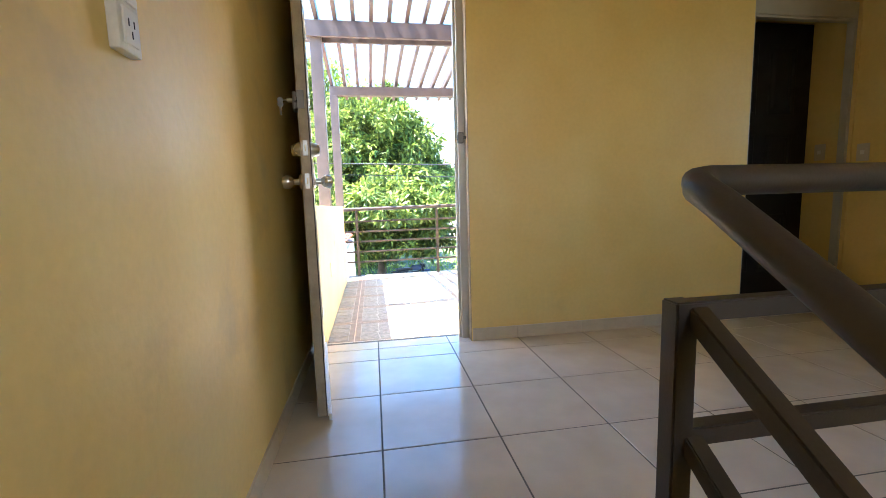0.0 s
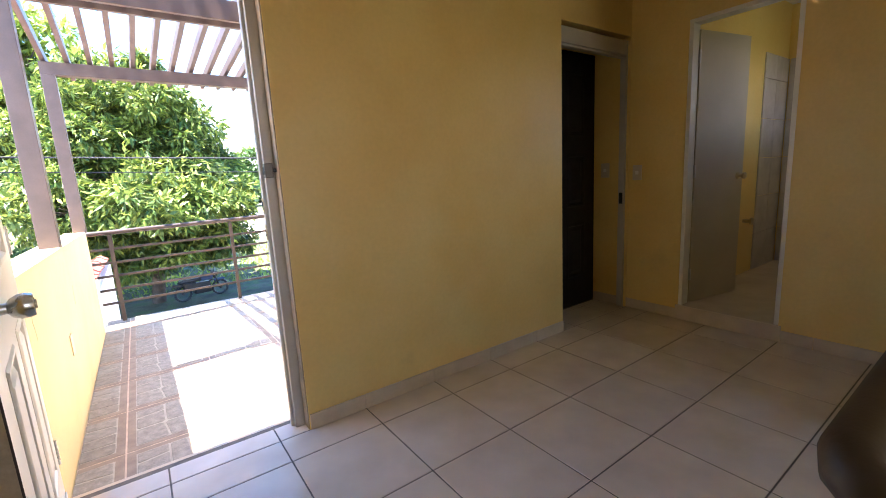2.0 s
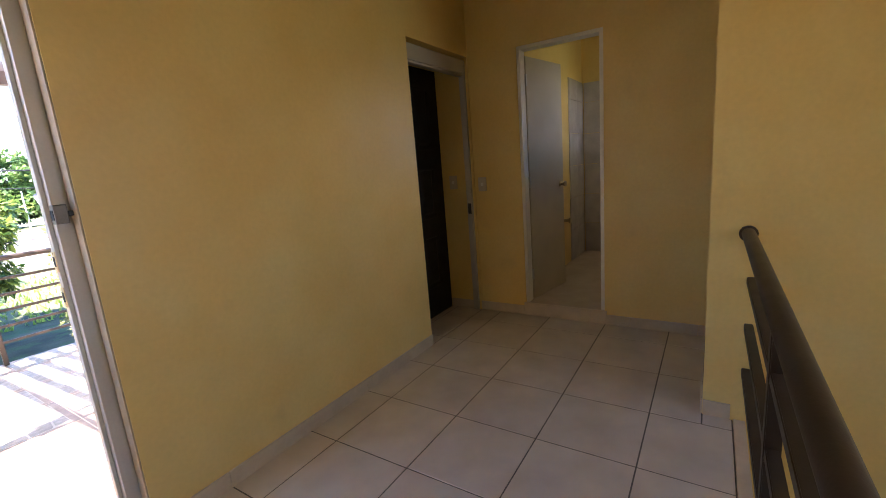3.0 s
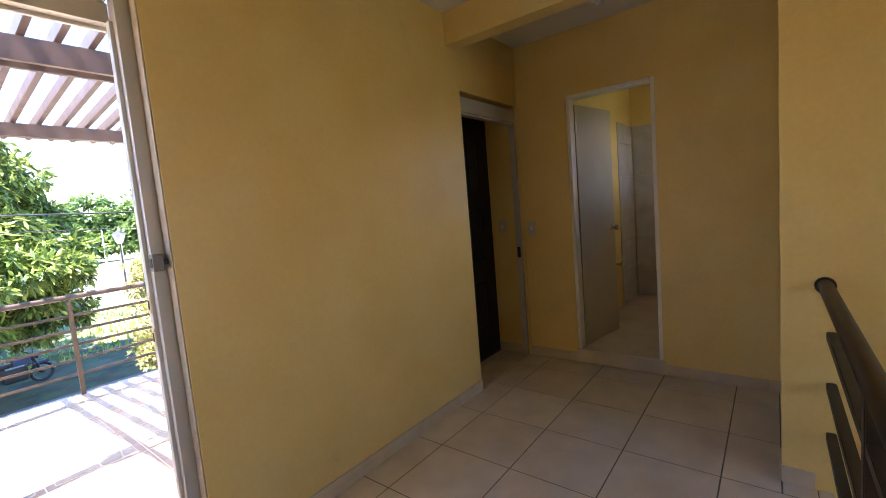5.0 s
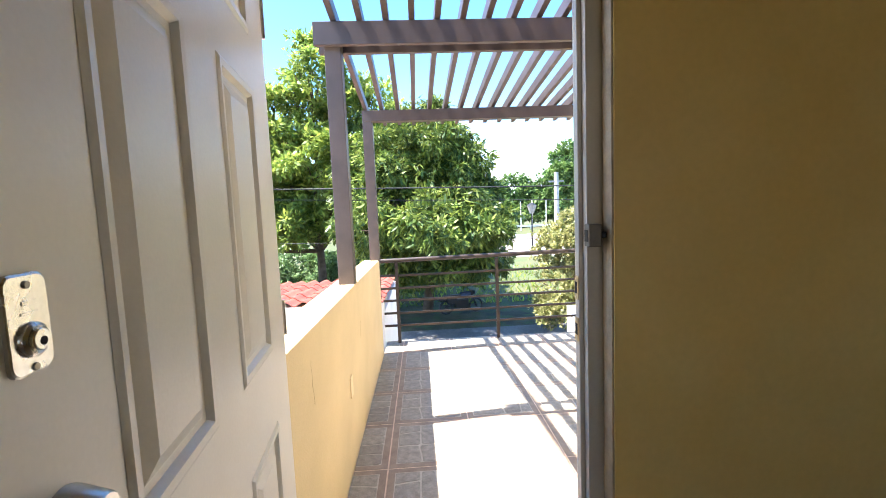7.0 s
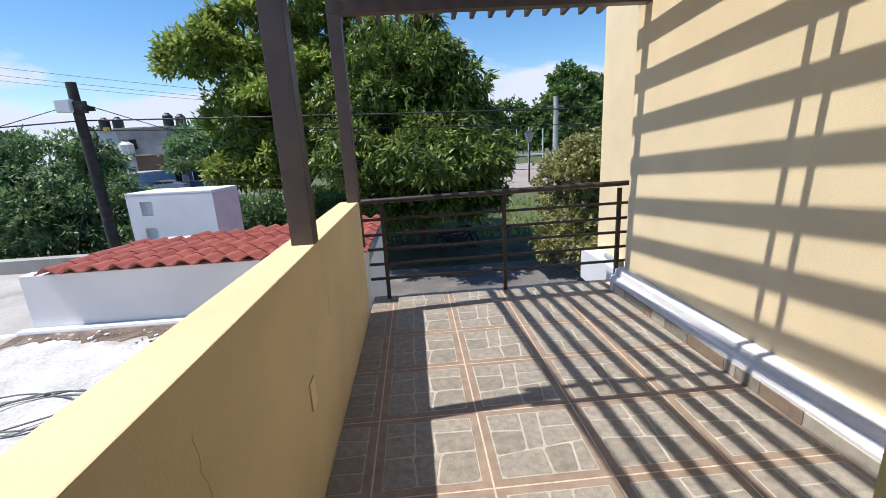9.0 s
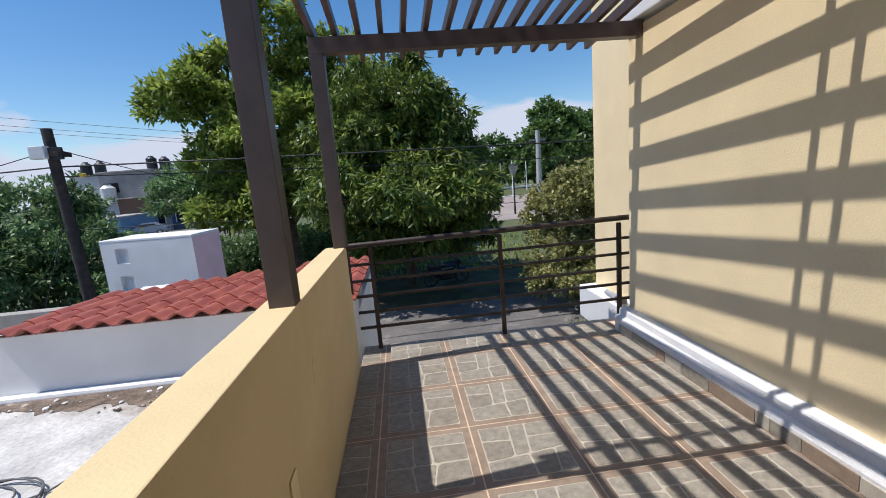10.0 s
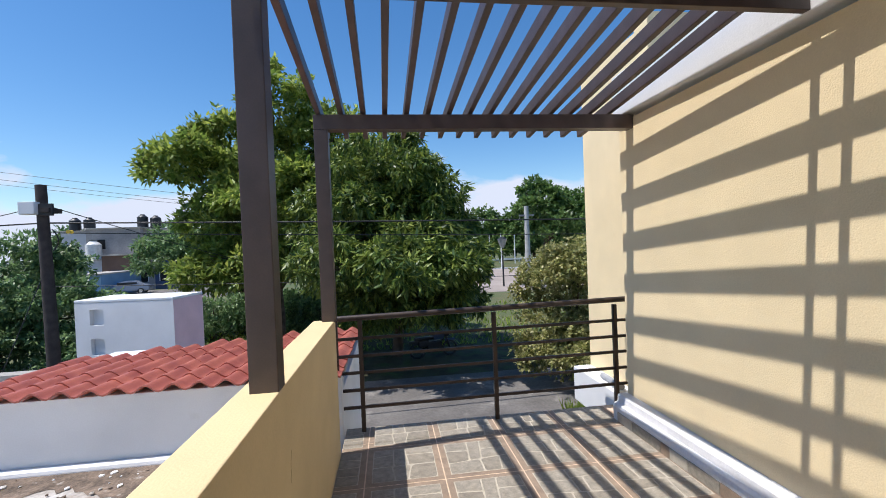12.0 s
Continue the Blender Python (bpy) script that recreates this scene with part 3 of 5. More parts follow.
# ---- doorway of the dark room ----
def dark_frame():
    f = thing("door_frame", "beige enamelled frame of the dark doorway", "door frame", kind="structure")
    part("head", boxes((OX0 + 0.001, OX1 - 0.001, 2.600, 2.650, 2.03, OZ - 0.025), (OX0 + 0.001, OX1 - 0.001, 2.612, 2.66, 2.015, 2.03), bevel=0.003), FRAME, f)
    j = part("jamb", boxes((OX1 - 0.026, OX1 - 0.001, 2.600, 2.650, 0.0, 2.03), bevel=0.003), FRAME, f)
    part("strike_plate", boxes((OX1 - 0.029, OX1 - 0.0262, 2.610, 2.640, 0.88, 0.97)), DARK, j)
    part("jamb", boxes((OX0 + 0.001, OX0 + 0.026, 2.600, 2.650, 0.0, 2.03), bevel=0.003), FRAME, f)
dark_frame()
# near-black leaf: its colour stands in for the darkness of the unlit room
dl = thing("door_2", "near-black panelled leaf standing in for the unlit room's darkness", "door", kind="structure")
part("leaf", leaf_mesh(0.82, 2.095, 0.035, [(0.12, 0.36, 0.25, 0.72), (0.45, 0.69, 0.25, 0.72), (0.12, 0.36, 0.86, 1.30), (0.45, 0.69, 0.86, 1.30), (0.12, 0.36, 1.44, 1.95), (0.45, 0.69, 1.44, 1.95)]), mat("room_darkness", (0.009, 0.008, 0.008), 0.7, 0.2, 8, 0.1, 90, 0.05), dl)
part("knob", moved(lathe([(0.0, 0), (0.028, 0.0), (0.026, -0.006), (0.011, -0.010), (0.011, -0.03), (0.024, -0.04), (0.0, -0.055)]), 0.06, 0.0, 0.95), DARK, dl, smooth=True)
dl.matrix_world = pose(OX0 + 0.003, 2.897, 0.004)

# ---- bathroom doorway ----
def bath_door():
    f = thing("door_frame", "pale enamelled frame of the bathroom doorway", "door frame", kind="structure")
    y0, y1, zt = 1.515, 2.155, 2.155
    for a, b in ((y0 + 0.001, y0 + 0.028), (y1 - 0.028, y1 - 0.001)):
        part("jamb", boxes((EX + 0.004, EX + 0.10, a, b, BZ, zt - 0.001), bevel=0.003), LEAF, f)
    part("head", boxes((EX + 0.004, EX + 0.10, y0 + 0.029, y1 - 0.029, zt - 0.028, zt - 0.001), bevel=0.003), LEAF, f)
    d = thing("door_3", "plain grey-beige bathroom door standing ajar inwards", "door", kind="structure")
    part("leaf", box(bmesh.new(), 0, 0.575, 0, 0.035, 0, 1.98, 0.003), GREYDOOR, d)
    for s, y in ((-1, 0.0), (1, 0.035)):
        part("knob", moved(lathe([(0.0, 0), (0.028, 0.0), (0.026, s * 0.006), (0.011, s * 0.010), (0.011, s * 0.03), (0.024, s * 0.04), (0.025, s * 0.055), (0.0, s * 0.062)]), 0.515, y, 0.945), BRASS, d, "round brass-toned knob", smooth=True)
    for z in (0.22, 1.0, 1.8):
        part("hinge", boxes((-0.008, 0.004, -0.008, 0.03, z - 0.045, z + 0.045)), STEEL, d)
    d.matrix_world = pose(EX + 0.095, 2.118, BZ + 0.008, 0, 0, -11)
bath_door()
structure("bathroom_step", boxes((EX - 0.010, EX + 0.002, 1.50, 2.17, 0.0, BZ - 0.002), bevel=0.002), BASE, "pale tiled riser of the bathroom doorway", "step")
va = thing("wall_valve", "small brass shut-off valve on the bathroom wall", "valve")
part("body", tube(bmesh.new(), (5.0, 2.2, 0.62), (5.0, 2.14, 0.62), 0.016), BRASS, va, smooth=True)
part("wheel", tube(bmesh.new(), (5.0, 2.14, 0.62), (5.0, 2.125, 0.62), 0.032), BRASS, va, smooth=True)

# ---- switches, outlet, lamp holder ----
def plate(label, m, w=0.075, h=0.118, rockers=1):
    p = thing("light_switch", label, "light switch")
    part("cover", box(bmesh.new(), -w / 2, w / 2, -0.009, 0, -h / 2, h / 2, 0.003), PLATE, p)
    for i in range(rockers):
        z = (i - (rockers - 1) / 2) * 0.036
        part("rocker", box(bmesh.new(), -0.012, 0.012, -0.014, -0.008, z - 0.014, z + 0.014, 0.002), LEAF, p)
    p.matrix_world = m
    return p
plate("ivory plastic light switch on the yellow wall", pose(EX, 2.505, 1.127, 0, 0, -90), rockers=1)
plate("ivory light switch inside the dark doorway", pose(OX1, 2.785, 1.155, 0, 0, -90), rockers=1)
wp = thing("wall_socket", "white switch and socket plate on the stained yellow wall", "wall socket")
part("cover", box(bmesh.new(), -0.032, 0.032, -0.018, 0, -0.065, 0.065, 0.004), mat("white_plate_plastic", (0.72, 0.68, 0.6), 0.35, 0.03, 6), wp)
sk = part("socket", box(bmesh.new(), -0.021, 0.021, -0.021, -0.017, -0.052, 0.004, 0.002), LEAF, wp)
for x, z in ((-0.008, -0.018), (0.008, -0.018), (0.0, -0.036)):
    part("slot", boxes((x - 0.0015, x + 0.0015, -0.0216, -0.0208, z - 0.006, z + 0.006)), DARK, sk)
part("rocker", box(bmesh.new(), -0.021, 0.021, -0.023, -0.017, 0.012, 0.048, 0.002), LEAF, wp)
wp.matrix_world = pose(0.0, 0.852, 1.207, 0, 0, 90)
lh = thing("lamp_holder", "white ceiling lamp holder without a shade", "lamp holder", at=(3.35, 1.75, CZ + 0.01))
part("base", moved(lathe([(0.0, 0), (0.055, 0.0), (0.05, 0.02), (0.028, 0.03), (0.024, 0.055), (0.0, 0.056)]), 0, 0, 0), WHITE, lh, smooth=True)
lh.children[0].matrix_basis = pose(0, 0, 0, -90)

# ---- outdoors: ground, street, neighbour ----
GZ = -3.0
structure("ground", boxes((-400, 400, -400, 900, GZ - 0.4, GZ)), GRASS, "patchy green grass under the trees", "ground")
structure("street", boxes((-80, 80, 12.0, 16.6, GZ - 0.2, GZ + 0.02)), ASPHALT, "worn grey street dappled with leaf shade", "road")
# strip under the mango with the tree's shade put into its dark colour
structure("earth_verge", boxes((-30, 30, 16.6, 22.6, GZ - 0.2, GZ + 0.012)), mat("tree_shade_ground", (0.085, 0.075, 0.032), 0.95, 0.3, 1.2, 0.25, 25, 0.7, stain=((0.06, 0.085, 0.02), 0.5, 1.6)), "verge under the trees, coloured dark for their shade", "ground")
structure("pavement", boxes((-30, 40, 8.0, 12.0, GZ - 0.2, GZ + 0.14), bevel=0.02), CONCRETE, "pale concrete pavement in front of the house", "pavement")
structure("cross_street", boxes((4.5, 120, 38.0, 66.0, GZ - 0.2, GZ + 0.02)), mat("pale_street_concrete", (0.33, 0.275, 0.24), 0.9, 0.1, 0.3, 0.1, 10, 0.2), "pale wide street beyond the grass", "road")
structure("house_street", boxes((-80, -16, 47.0, 59.0, GZ - 0.2, GZ + 0.02)), ASPHALT, "grey street before the far houses", "road")
structure("far_kerb", boxes((4.5, 120, 66.0, 66.5, GZ, GZ + 0.18)), WHITE, "white kerb along the far street", "kerb")
gr = thing("guard_rail", "low pale guard rail beyond the far street", "guard rail", at=(0, 0, 0))
part("beam", boxes((-10, 70, 84, 84.2, GZ + 0.45, GZ + 0.8), bevel=0.03), WHITE, gr)
for k in range(21):
    part("post", boxes((-10 + 4 * k, -9.8 + 4 * k, 84.05, 84.2, GZ, GZ + 0.5)), WHITE, gr)

NB = -0.30   # neighbour's roof slab
structure("neighbour_roof", boxes((-14, -0.262, 0.5, 6.50, GZ, NB)), ROOFSLAB, "flaking whitewashed neighbour's roof slab", "roof")
structure("neighbour_wall", boxes((-3.32, -0.03, 6.50, 6.66, NB - 0.1, 0.27), (-0.18, -0.03, 6.66, 9.0, GZ, 0.12), (-3.32, -3.16, 6.66, 7.4, GZ, 0.22), (-3.3, -0.18, 6.66, 9.0, GZ, 0.10), bevel=0.008), WHITE,
          "white plastered neighbour's wall below the red tiles", "wall")
structure("neighbour_ledge", boxes((-3.42, -0.27, 6.40, 6.50, NB - 0.05, NB + 0.05), bevel=0.03), WHITE, "whitewashed cement fillet at the wall's foot", "ledge")
structure("grey_boundary_wall", boxes((-14, -3.6, 9.0, 9.2, GZ, -0.12), (-14, -3.45, 6.5, 9.0, GZ, -0.32)), CONCRETE, "grey cement boundary wall", "wall")
def tank_house():
    t = thing("rooftop_block", "white plastered rooftop block with two small openings", "outbuilding")
    x0, x1, y0, y1 = -5.4, -3.55, 11.2, 12.106
    bm = bmesh.new()
    holes = [(-5.12, -4.86, 0.13, 0.42), (-5.12, -4.86, -0.42, -0.12)]
    xs, zs = [x0, -5.12, -4.86, x1], [-1.5, -0.42, -0.12, 0.13, 0.42, 0.55]
    for i in range(3):
        for j in range(5):
            hole = i == 1 and j in (1, 3)
            y = y0 + (0.09 if hole else 0.0)
            bm.faces.new([bm.verts.new(c) for c in ((xs[i], y, zs[j]), (xs[i + 1], y, zs[j]), (xs[i + 1], y, zs[j + 1]), (xs[i], y, zs[j + 1]))])
    for a, b, z, w in holes:
        for q in (((a, z), (b, z)), ((b, z), (b, w)), ((b, w), (a, w)), ((a, w), (a, z))):
            bm.faces.new([bm.verts.new(c) for c in ((q[0][0], y0, q[0][1]), (q[1][0], y0, q[1][1]), (q[1][0], y0 + 0.09, q[1][1]), (q[0][0], y0 + 0.09, q[0][1]))])
    for q in (((x0, y0), (x0, y1)), ((x0, y1), (x1, y1))):
        bm.faces.new([bm.verts.new((*p, z)) for p, z in ((q[0], -1.5), (q[1], -1.5), (q[1], 0.55), (q[0], 0.55))])
    bmesh.ops.remove_doubles(bm, verts=bm.verts, dist=0.001)
    bmesh.ops.recalc_face_normals(bm, faces=bm.faces)
    part("wall", bm, WHITE, t)
    # side face in a pink of its own, apart from the white front
    part("side_wall", boxes((x1 - 0.1, x1, y0 + 0.002, y1, -1.5, 0.55)), mat("pale_pink_side", (0.76, 0.54, 0.58), 0.7, 0.05, 3), t, "pale pink side wall")
    part("coping", boxes((x0 - 0.004, x1 + 0.004, y0 - 0.004, y1 + 0.004, 0.551, 0.60), bevel=0.012), WHITE, t)
    part("foot", boxes((x0 - 0.1, x1 + 0.1, y0 - 0.1, y1 + 0.1, GZ, -1.5)), WHITE, t)
    t.matrix_world = Matrix.Translation((-3.52, 11.08, 0)) @ Matrix.Rotation(radians(-8.6), 4, "Z") @ Matrix.Translation((3.55, -11.2, 0))
tank_house()

def curve_wire(name, pts, r, material, label, category, sag=0.0, seg=14):
    """A hanging wire through the points, each span sagging."""
    out = []
    for a, b in zip(pts, pts[1:]):
        a, b = Vector(a), Vector(b)
        for i in range(seg):
            f = i / seg
            p = a.lerp(b, f)
            p.z -= sag * 4 * f * (1 - f)
            out.append(p)
    out.append(Vector(pts[-1]))
    return tagged(swept(name, out, r, material, 1), label, category)

# earth washed against the foot of the neighbour's wall
DIRT = mat("washed_gravel_dirt", (0.21, 0.155, 0.115), 0.95, 0.35, 6, 0.4, 45, 1.0, stain=((0.45, 0.42, 0.38), 0.62, 9))
db = bmesh.new()
drng = random.Random(8)
xs = [-3.4 + 0.06 * k for k in range(53)]
far = [db.verts.new((x, 6.41, NB + 0.012)) for x in xs]
near = [db.verts.new((x, 6.27 - 0.42 * ((x + 3.4) / 3.1) ** 1.6 - 0.09 * drng.random() - 0.05 * math.sin(x * 7), NB + 0.004)) for x in xs]
for k in range(len(xs) - 1):
    db.faces.new((near[k], near[k + 1], far[k + 1], far[k]))
structure("dirt_drift", db, DIRT, "brown gravelly dirt washed against the wall's foot", "dirt")
for k in range(70):
    x = -3.3 + 3.0 * drng.random() ** 0.8
    y = 6.38 - (0.1 + 0.65 * (x + 3.4) / 3.1) * drng.random()
    r = 0.008 + 0.02 * drng.random() ** 2
    pb = bmesh.new()
    bmesh.ops.create_icosphere(pb, subdivisions=1, radius=r)
    for v in pb.verts:
        v.co *= 0.75 + 0.5 * drng.random()
        v.co.z *= 0.6
    o = link("pebble", pb, (WHITE, DIRT, ROOFSLAB)[k % 3])
    o.location = (x, y, NB + 0.012)
    o.parent = bpy.data.objects["dirt_drift"]
loop = []
for i in range(80):
    a = i * 0.22
    w = 0.30 + 0.10 * math.sin(i * 0.21)
    loop.append((-2.15 + w * 1.2 * math.cos(a) + 0.1 * math.sin(i * 0.13), 4.95 + w * 0.75 * math.sin(a), NB + 0.010 + 0.03 * abs(math.sin(i * 0.37))))
for i in range(14):
    loop.append((-1.75 + 0.08 * i, 5.1 + 0.25 * math.sin(i * 0.28), NB + 0.012 + 0.08 * math.sin(i * 0.24)))
tagged(swept("cable_coil", loop, 0.006, mat("grey_cable", (0.13, 0.13, 0.13), 0.5)), "loose coil of grey cable on the roof slab", "cable")

# ---- utility pole and wires ----
def utility_pole():
    x, y = -7.15, 13.4
    u = thing("utility_pole", "dark wooden utility pole with a meter box", "utility pole", at=(x, y, GZ))
    part("pole", tube(bmesh.new(), (0, 0, 0), (-0.12, 0, 6.05), 0.145, 16, 0.105), POLEWOOD, u, smooth=True)
    bx = part("service_box", box(bmesh.new(), -0.40, -0.08, -0.28, -0.08, 5.38, 5.66, 0.02), WHITE, u, "white service box")
    part("bracket", box(bmesh.new(), -0.1, 0.2, -0.16, -0.1, 5.35, 5.62, 0.01), BLACK, bx)
    part("crossarm", box(bmesh.new(), -0.05, 0.16, -0.2, 0.2, 5.42, 5.52, 0.01), POLEWOOD, u)
    part("insulator", moved(lathe([(0.0, 0), (0.045, 0), (0.03, 0.06), (0.045, 0.12), (0.0, 0.13)], 12), 0.45, -0.1, 4.98), mat("yellow_insulator", (0.75, 0.5, 0.05), 0.4), u, "yellow spacer")
    lp = swept("drop_loop", [(0.16 + 0.12 * math.sin(math.pi * i / 11), -0.14, 5.05 - 0.5 * (i / 11)) for i in range(12)], 0.012, BLACK, 1)
    lp.parent = u
utility_pole()
WIRE = mat("black_wire", (0.02, 0.02, 0.02), 0.6)
P0 = (-7.25, 13.4, 2.2)
for k, (a, b, r, sag) in enumerate(((P0, (40, 15.5, 1.85), 0.020, 0.25), ((-7.25, 13.4, 1.98), (40, 15.7, 1.50), 0.012, 0.45), (P0, (-60, 11.0, 1.4), 0.018, 0.3),
        ((-7.2, 13.4, 2.6), (-0.5, 30.0, -1.2), 0.010, 0.3), ((-40, 25, 9.7), (-2, 25, 3.3), 0.010, 0.4), ((-40, 25.2, 9.3), (-2, 25.2, 3.0), 0.010, 0.4), ((-40, 25.4, 8.9), (-2, 25.4, 2.9), 0.009, 0.4),
        ((-7.2, 13.4, 2.6), (-14, 10, 0.4), 0.010, 0.1), ((-9, 16, 0.6), (40, 16.5, 1.0), 0.010, 0.6))):
    curve_wire("overhead_wire", (a, b), r, WIRE, "thin black overhead wire strung across the street", "wire", sag)
curve_wire("guy_wire", ((-7.2, 13.4, 1.3), (-8.3, 12.4, -2.9)), 0.010, WIRE, "slack guy wire running down from the pole", "wire")

# ---- trees ----
def leafmat(name, c1, c2, trans=0.35):
    m = bpy.data.materials.new(name)
    m.use_nodes = True
    n, l = m.node_tree.nodes, m.node_tree.links
    b = n["Principled BSDF"]
    g = n.new("ShaderNodeNewGeometry")
    ramp = n.new("ShaderNodeMixRGB")
    ramp.inputs[1].default_value, ramp.inputs[2].default_value = (*c1, 1), (*c2, 1)
    pw = n.new("ShaderNodeMath")
    pw.operation = "POWER"
    pw.inputs[1].default_value = 1.6
    l.new(g.outputs["Random Per Island"], pw.inputs[0])
    l.new(pw.outputs[0], ramp.inputs[0])
    big = n.new("ShaderNodeTexNoise")
    big.inputs["Scale"].default_value = 0.7
    l.new(g.outputs["Position"], big.inputs["Vector"])
    hs = n.new("ShaderNodeHueSaturation")
    mr = n.new("ShaderNodeMapRange")
    mr.inputs[1].default_value, mr.inputs[2].default_value, mr.inputs[3].default_value, mr.inputs[4].default_value = 0.3, 0.7, 0.7, 1.3
    l.new(big.outputs["Fac"], mr.inputs[0])
    l.new(mr.outputs[0], hs.inputs["Value"])
    l.new(ramp.outputs[0], hs.inputs["Color"])
    l.new(hs.outputs[0], b.inputs["Base Color"])
    b.inputs["Roughness"].default_value = 0.42
    b.inputs["Specular IOR Level"].default_value = 0.4
    tr = n.new("ShaderNodeBsdfTranslucent")
    l.new(hs.outputs[0], tr.inputs["Color"])
    mx = n.new("ShaderNodeMixShader")
    mx.inputs[0].default_value = trans
    l.new(b.outputs[0], mx.inputs[1])
    l.new(tr.outputs[0], mx.inputs[2])
    l.new(mx.outputs[0], n["Material Output"].inputs[0])
    return m


MANGO = leafmat("mango_leaf", (0.045, 0.095, 0.02), (0.30, 0.36, 0.07))
LIGHTLEAF = leafmat("light_leaf", (0.14, 0.22, 0.04), (0.42, 0.47, 0.10), 0.5)
# dark green, lifted and blued so that the colour carries distance haze
DARKLEAF = leafmat("hazy_dark_leaf", (0.09, 0.17, 0.07), (0.27, 0.38, 0.15))
DRYLEAF = leafmat("yellowish_bush_leaf", (0.2, 0.22, 0.06), (0.55, 0.5, 0.22), 0.45)
FARLEAF = leafmat("far_leaf", (0.07, 0.14, 0.04), (0.2, 0.3, 0.08))


def leaves(rng, blobs, n, size, width, droop, per, shell=0.45):
    """Leaf kites in rosettes on the blobs (x, y, z, rx, rz), as vertices and faces."""
    # tufts on the outside of every mass, and a thinner scatter inside it
    tuft = []
    for x, y, z, r, h in blobs:
        for _ in range(int(16 + 10 * r)):
            q = rng.normal(size=3)
            q /= np.linalg.norm(q)
            if q[2] < -0.55:
                continue
            k = r * rng.uniform(0.16, 0.34)
            tuft.append((x + q[0] * r * 0.92, y + q[1] * r * 0.92, z + q[2] * h * 0.92, k, k * 0.62))
        tuft.append((x, y, z, r * 0.8, h * 0.8))
    bl = np.array(tuft, float)
    wgt = bl[:, 3] ** 2
    m = max(1, n // per)
    pick = rng.choice(len(bl), m, p=wgt / wgt.sum())
    d = rng.normal(size=(m, 3))
    d /= np.linalg.norm(d, axis=1)[:, None]
    lump = 1 + 0.16 * np.sin(d[:, 0] * 5 + pick) * np.sin(d[:, 2] * 6 + 2 * pick) + 0.10 * rng.normal(size=m)
    rad = lump * (1 - shell * rng.random(m) ** 1.7)
    c = bl[pick, :3] + d * rad[:, None] * np.stack([bl[pick, 3], bl[pick, 3], bl[pick, 4]], 1)
    out = d + np.array([0, 0, 0.25])
    c, out = np.repeat(c, per, 0), np.repeat(out, per, 0)
    k = len(c)
    dirs = out * 0.8 + rng.normal(size=(k, 3)) * 0.75 + np.array([0, 0, -droop])
    dirs /= np.linalg.norm(dirs, axis=1)[:, None]
    side = np.cross(dirs, rng.normal(size=(k, 3)) * 0.5 + np.array([0, 0, 1.0]))
    side /= np.linalg.norm(side, axis=1)[:, None] + 1e-9
    up = np.cross(side, dirs)
    ln = size * (0.7 + 0.6 * rng.random(k))[:, None]
    c = c + rng.normal(size=(k, 3)) * size * 0.25
    v = np.stack([c, c + dirs * ln * 0.45 + side * ln * width - up * ln * 0.06, c + dirs * ln + up * ln * -0.12, c + dirs * ln * 0.45 - side * ln * width - up * ln * 0.06], 1).reshape(-1, 3)
    f = np.arange(k * 4).reshape(-1, 4)
    return v, f


def crown(name, parent, rng, blobs, n, size, width, droop, material, shell=0.45, per=7):
    v, f = leaves(rng, blobs, n, size, width, droop, per, shell)
    me = bpy.data.meshes.new(name)
    me.from_pydata(v.tolist(), [], f.tolist())
    me.materials.append(material)
    ob = new(name, me)
    ob.parent = parent
    return ob


def tree(label, at, blobs, n, size, width, droop, material, seed, trunk_r=0.28, fork=1.6, name="tree", shell=0.45, category="tree", per=7):
    """Tapered trunk that forks into limbs, one to each leafy mass (x, y, z, radius, half height), all relative to the foot."""
    rng = np.random.default_rng(seed)
    t = thing(name, label, category, at=at)
    bm = bmesh.new()
    top = Vector((0.1, 0.0, fork))
    tube(bm, (0, 0, -0.1), top * 0.5 + Vector((0.08, 0, 0)), trunk_r, 12, trunk_r * 0.8)
    tube(bm, top * 0.5 + Vector((0.08, 0, 0)), top, trunk_r * 0.8, 12, trunk_r * 0.65)
    part("trunk", bm, BARK, t, smooth=True)
    for b in blobs:
        lm = bmesh.new()
        e = Vector(b[:3])
        mid = top.lerp(e, 0.5) + Vector(rng.normal(size=3) * 0.25)
        tube(lm, top, mid, trunk_r * 0.5, 8, trunk_r * 0.3)
        tube(lm, mid, e, trunk_r * 0.3, 8, trunk_r * 0.12)
        for _ in range(5):
            dv = Vector(rng.normal(size=3)).normalized()
            tube(lm, e.lerp(mid, 0.3), e + Vector((dv.x * b[3], dv.y * b[3], dv.z * b[4])) * 0.8, trunk_r * 0.12, 5, 0.015)
        part("limb", lm, BARK, t, smooth=True)
    crown("crown", t, rng, blobs, n, size, width, droop, material, shell, per)
    return t


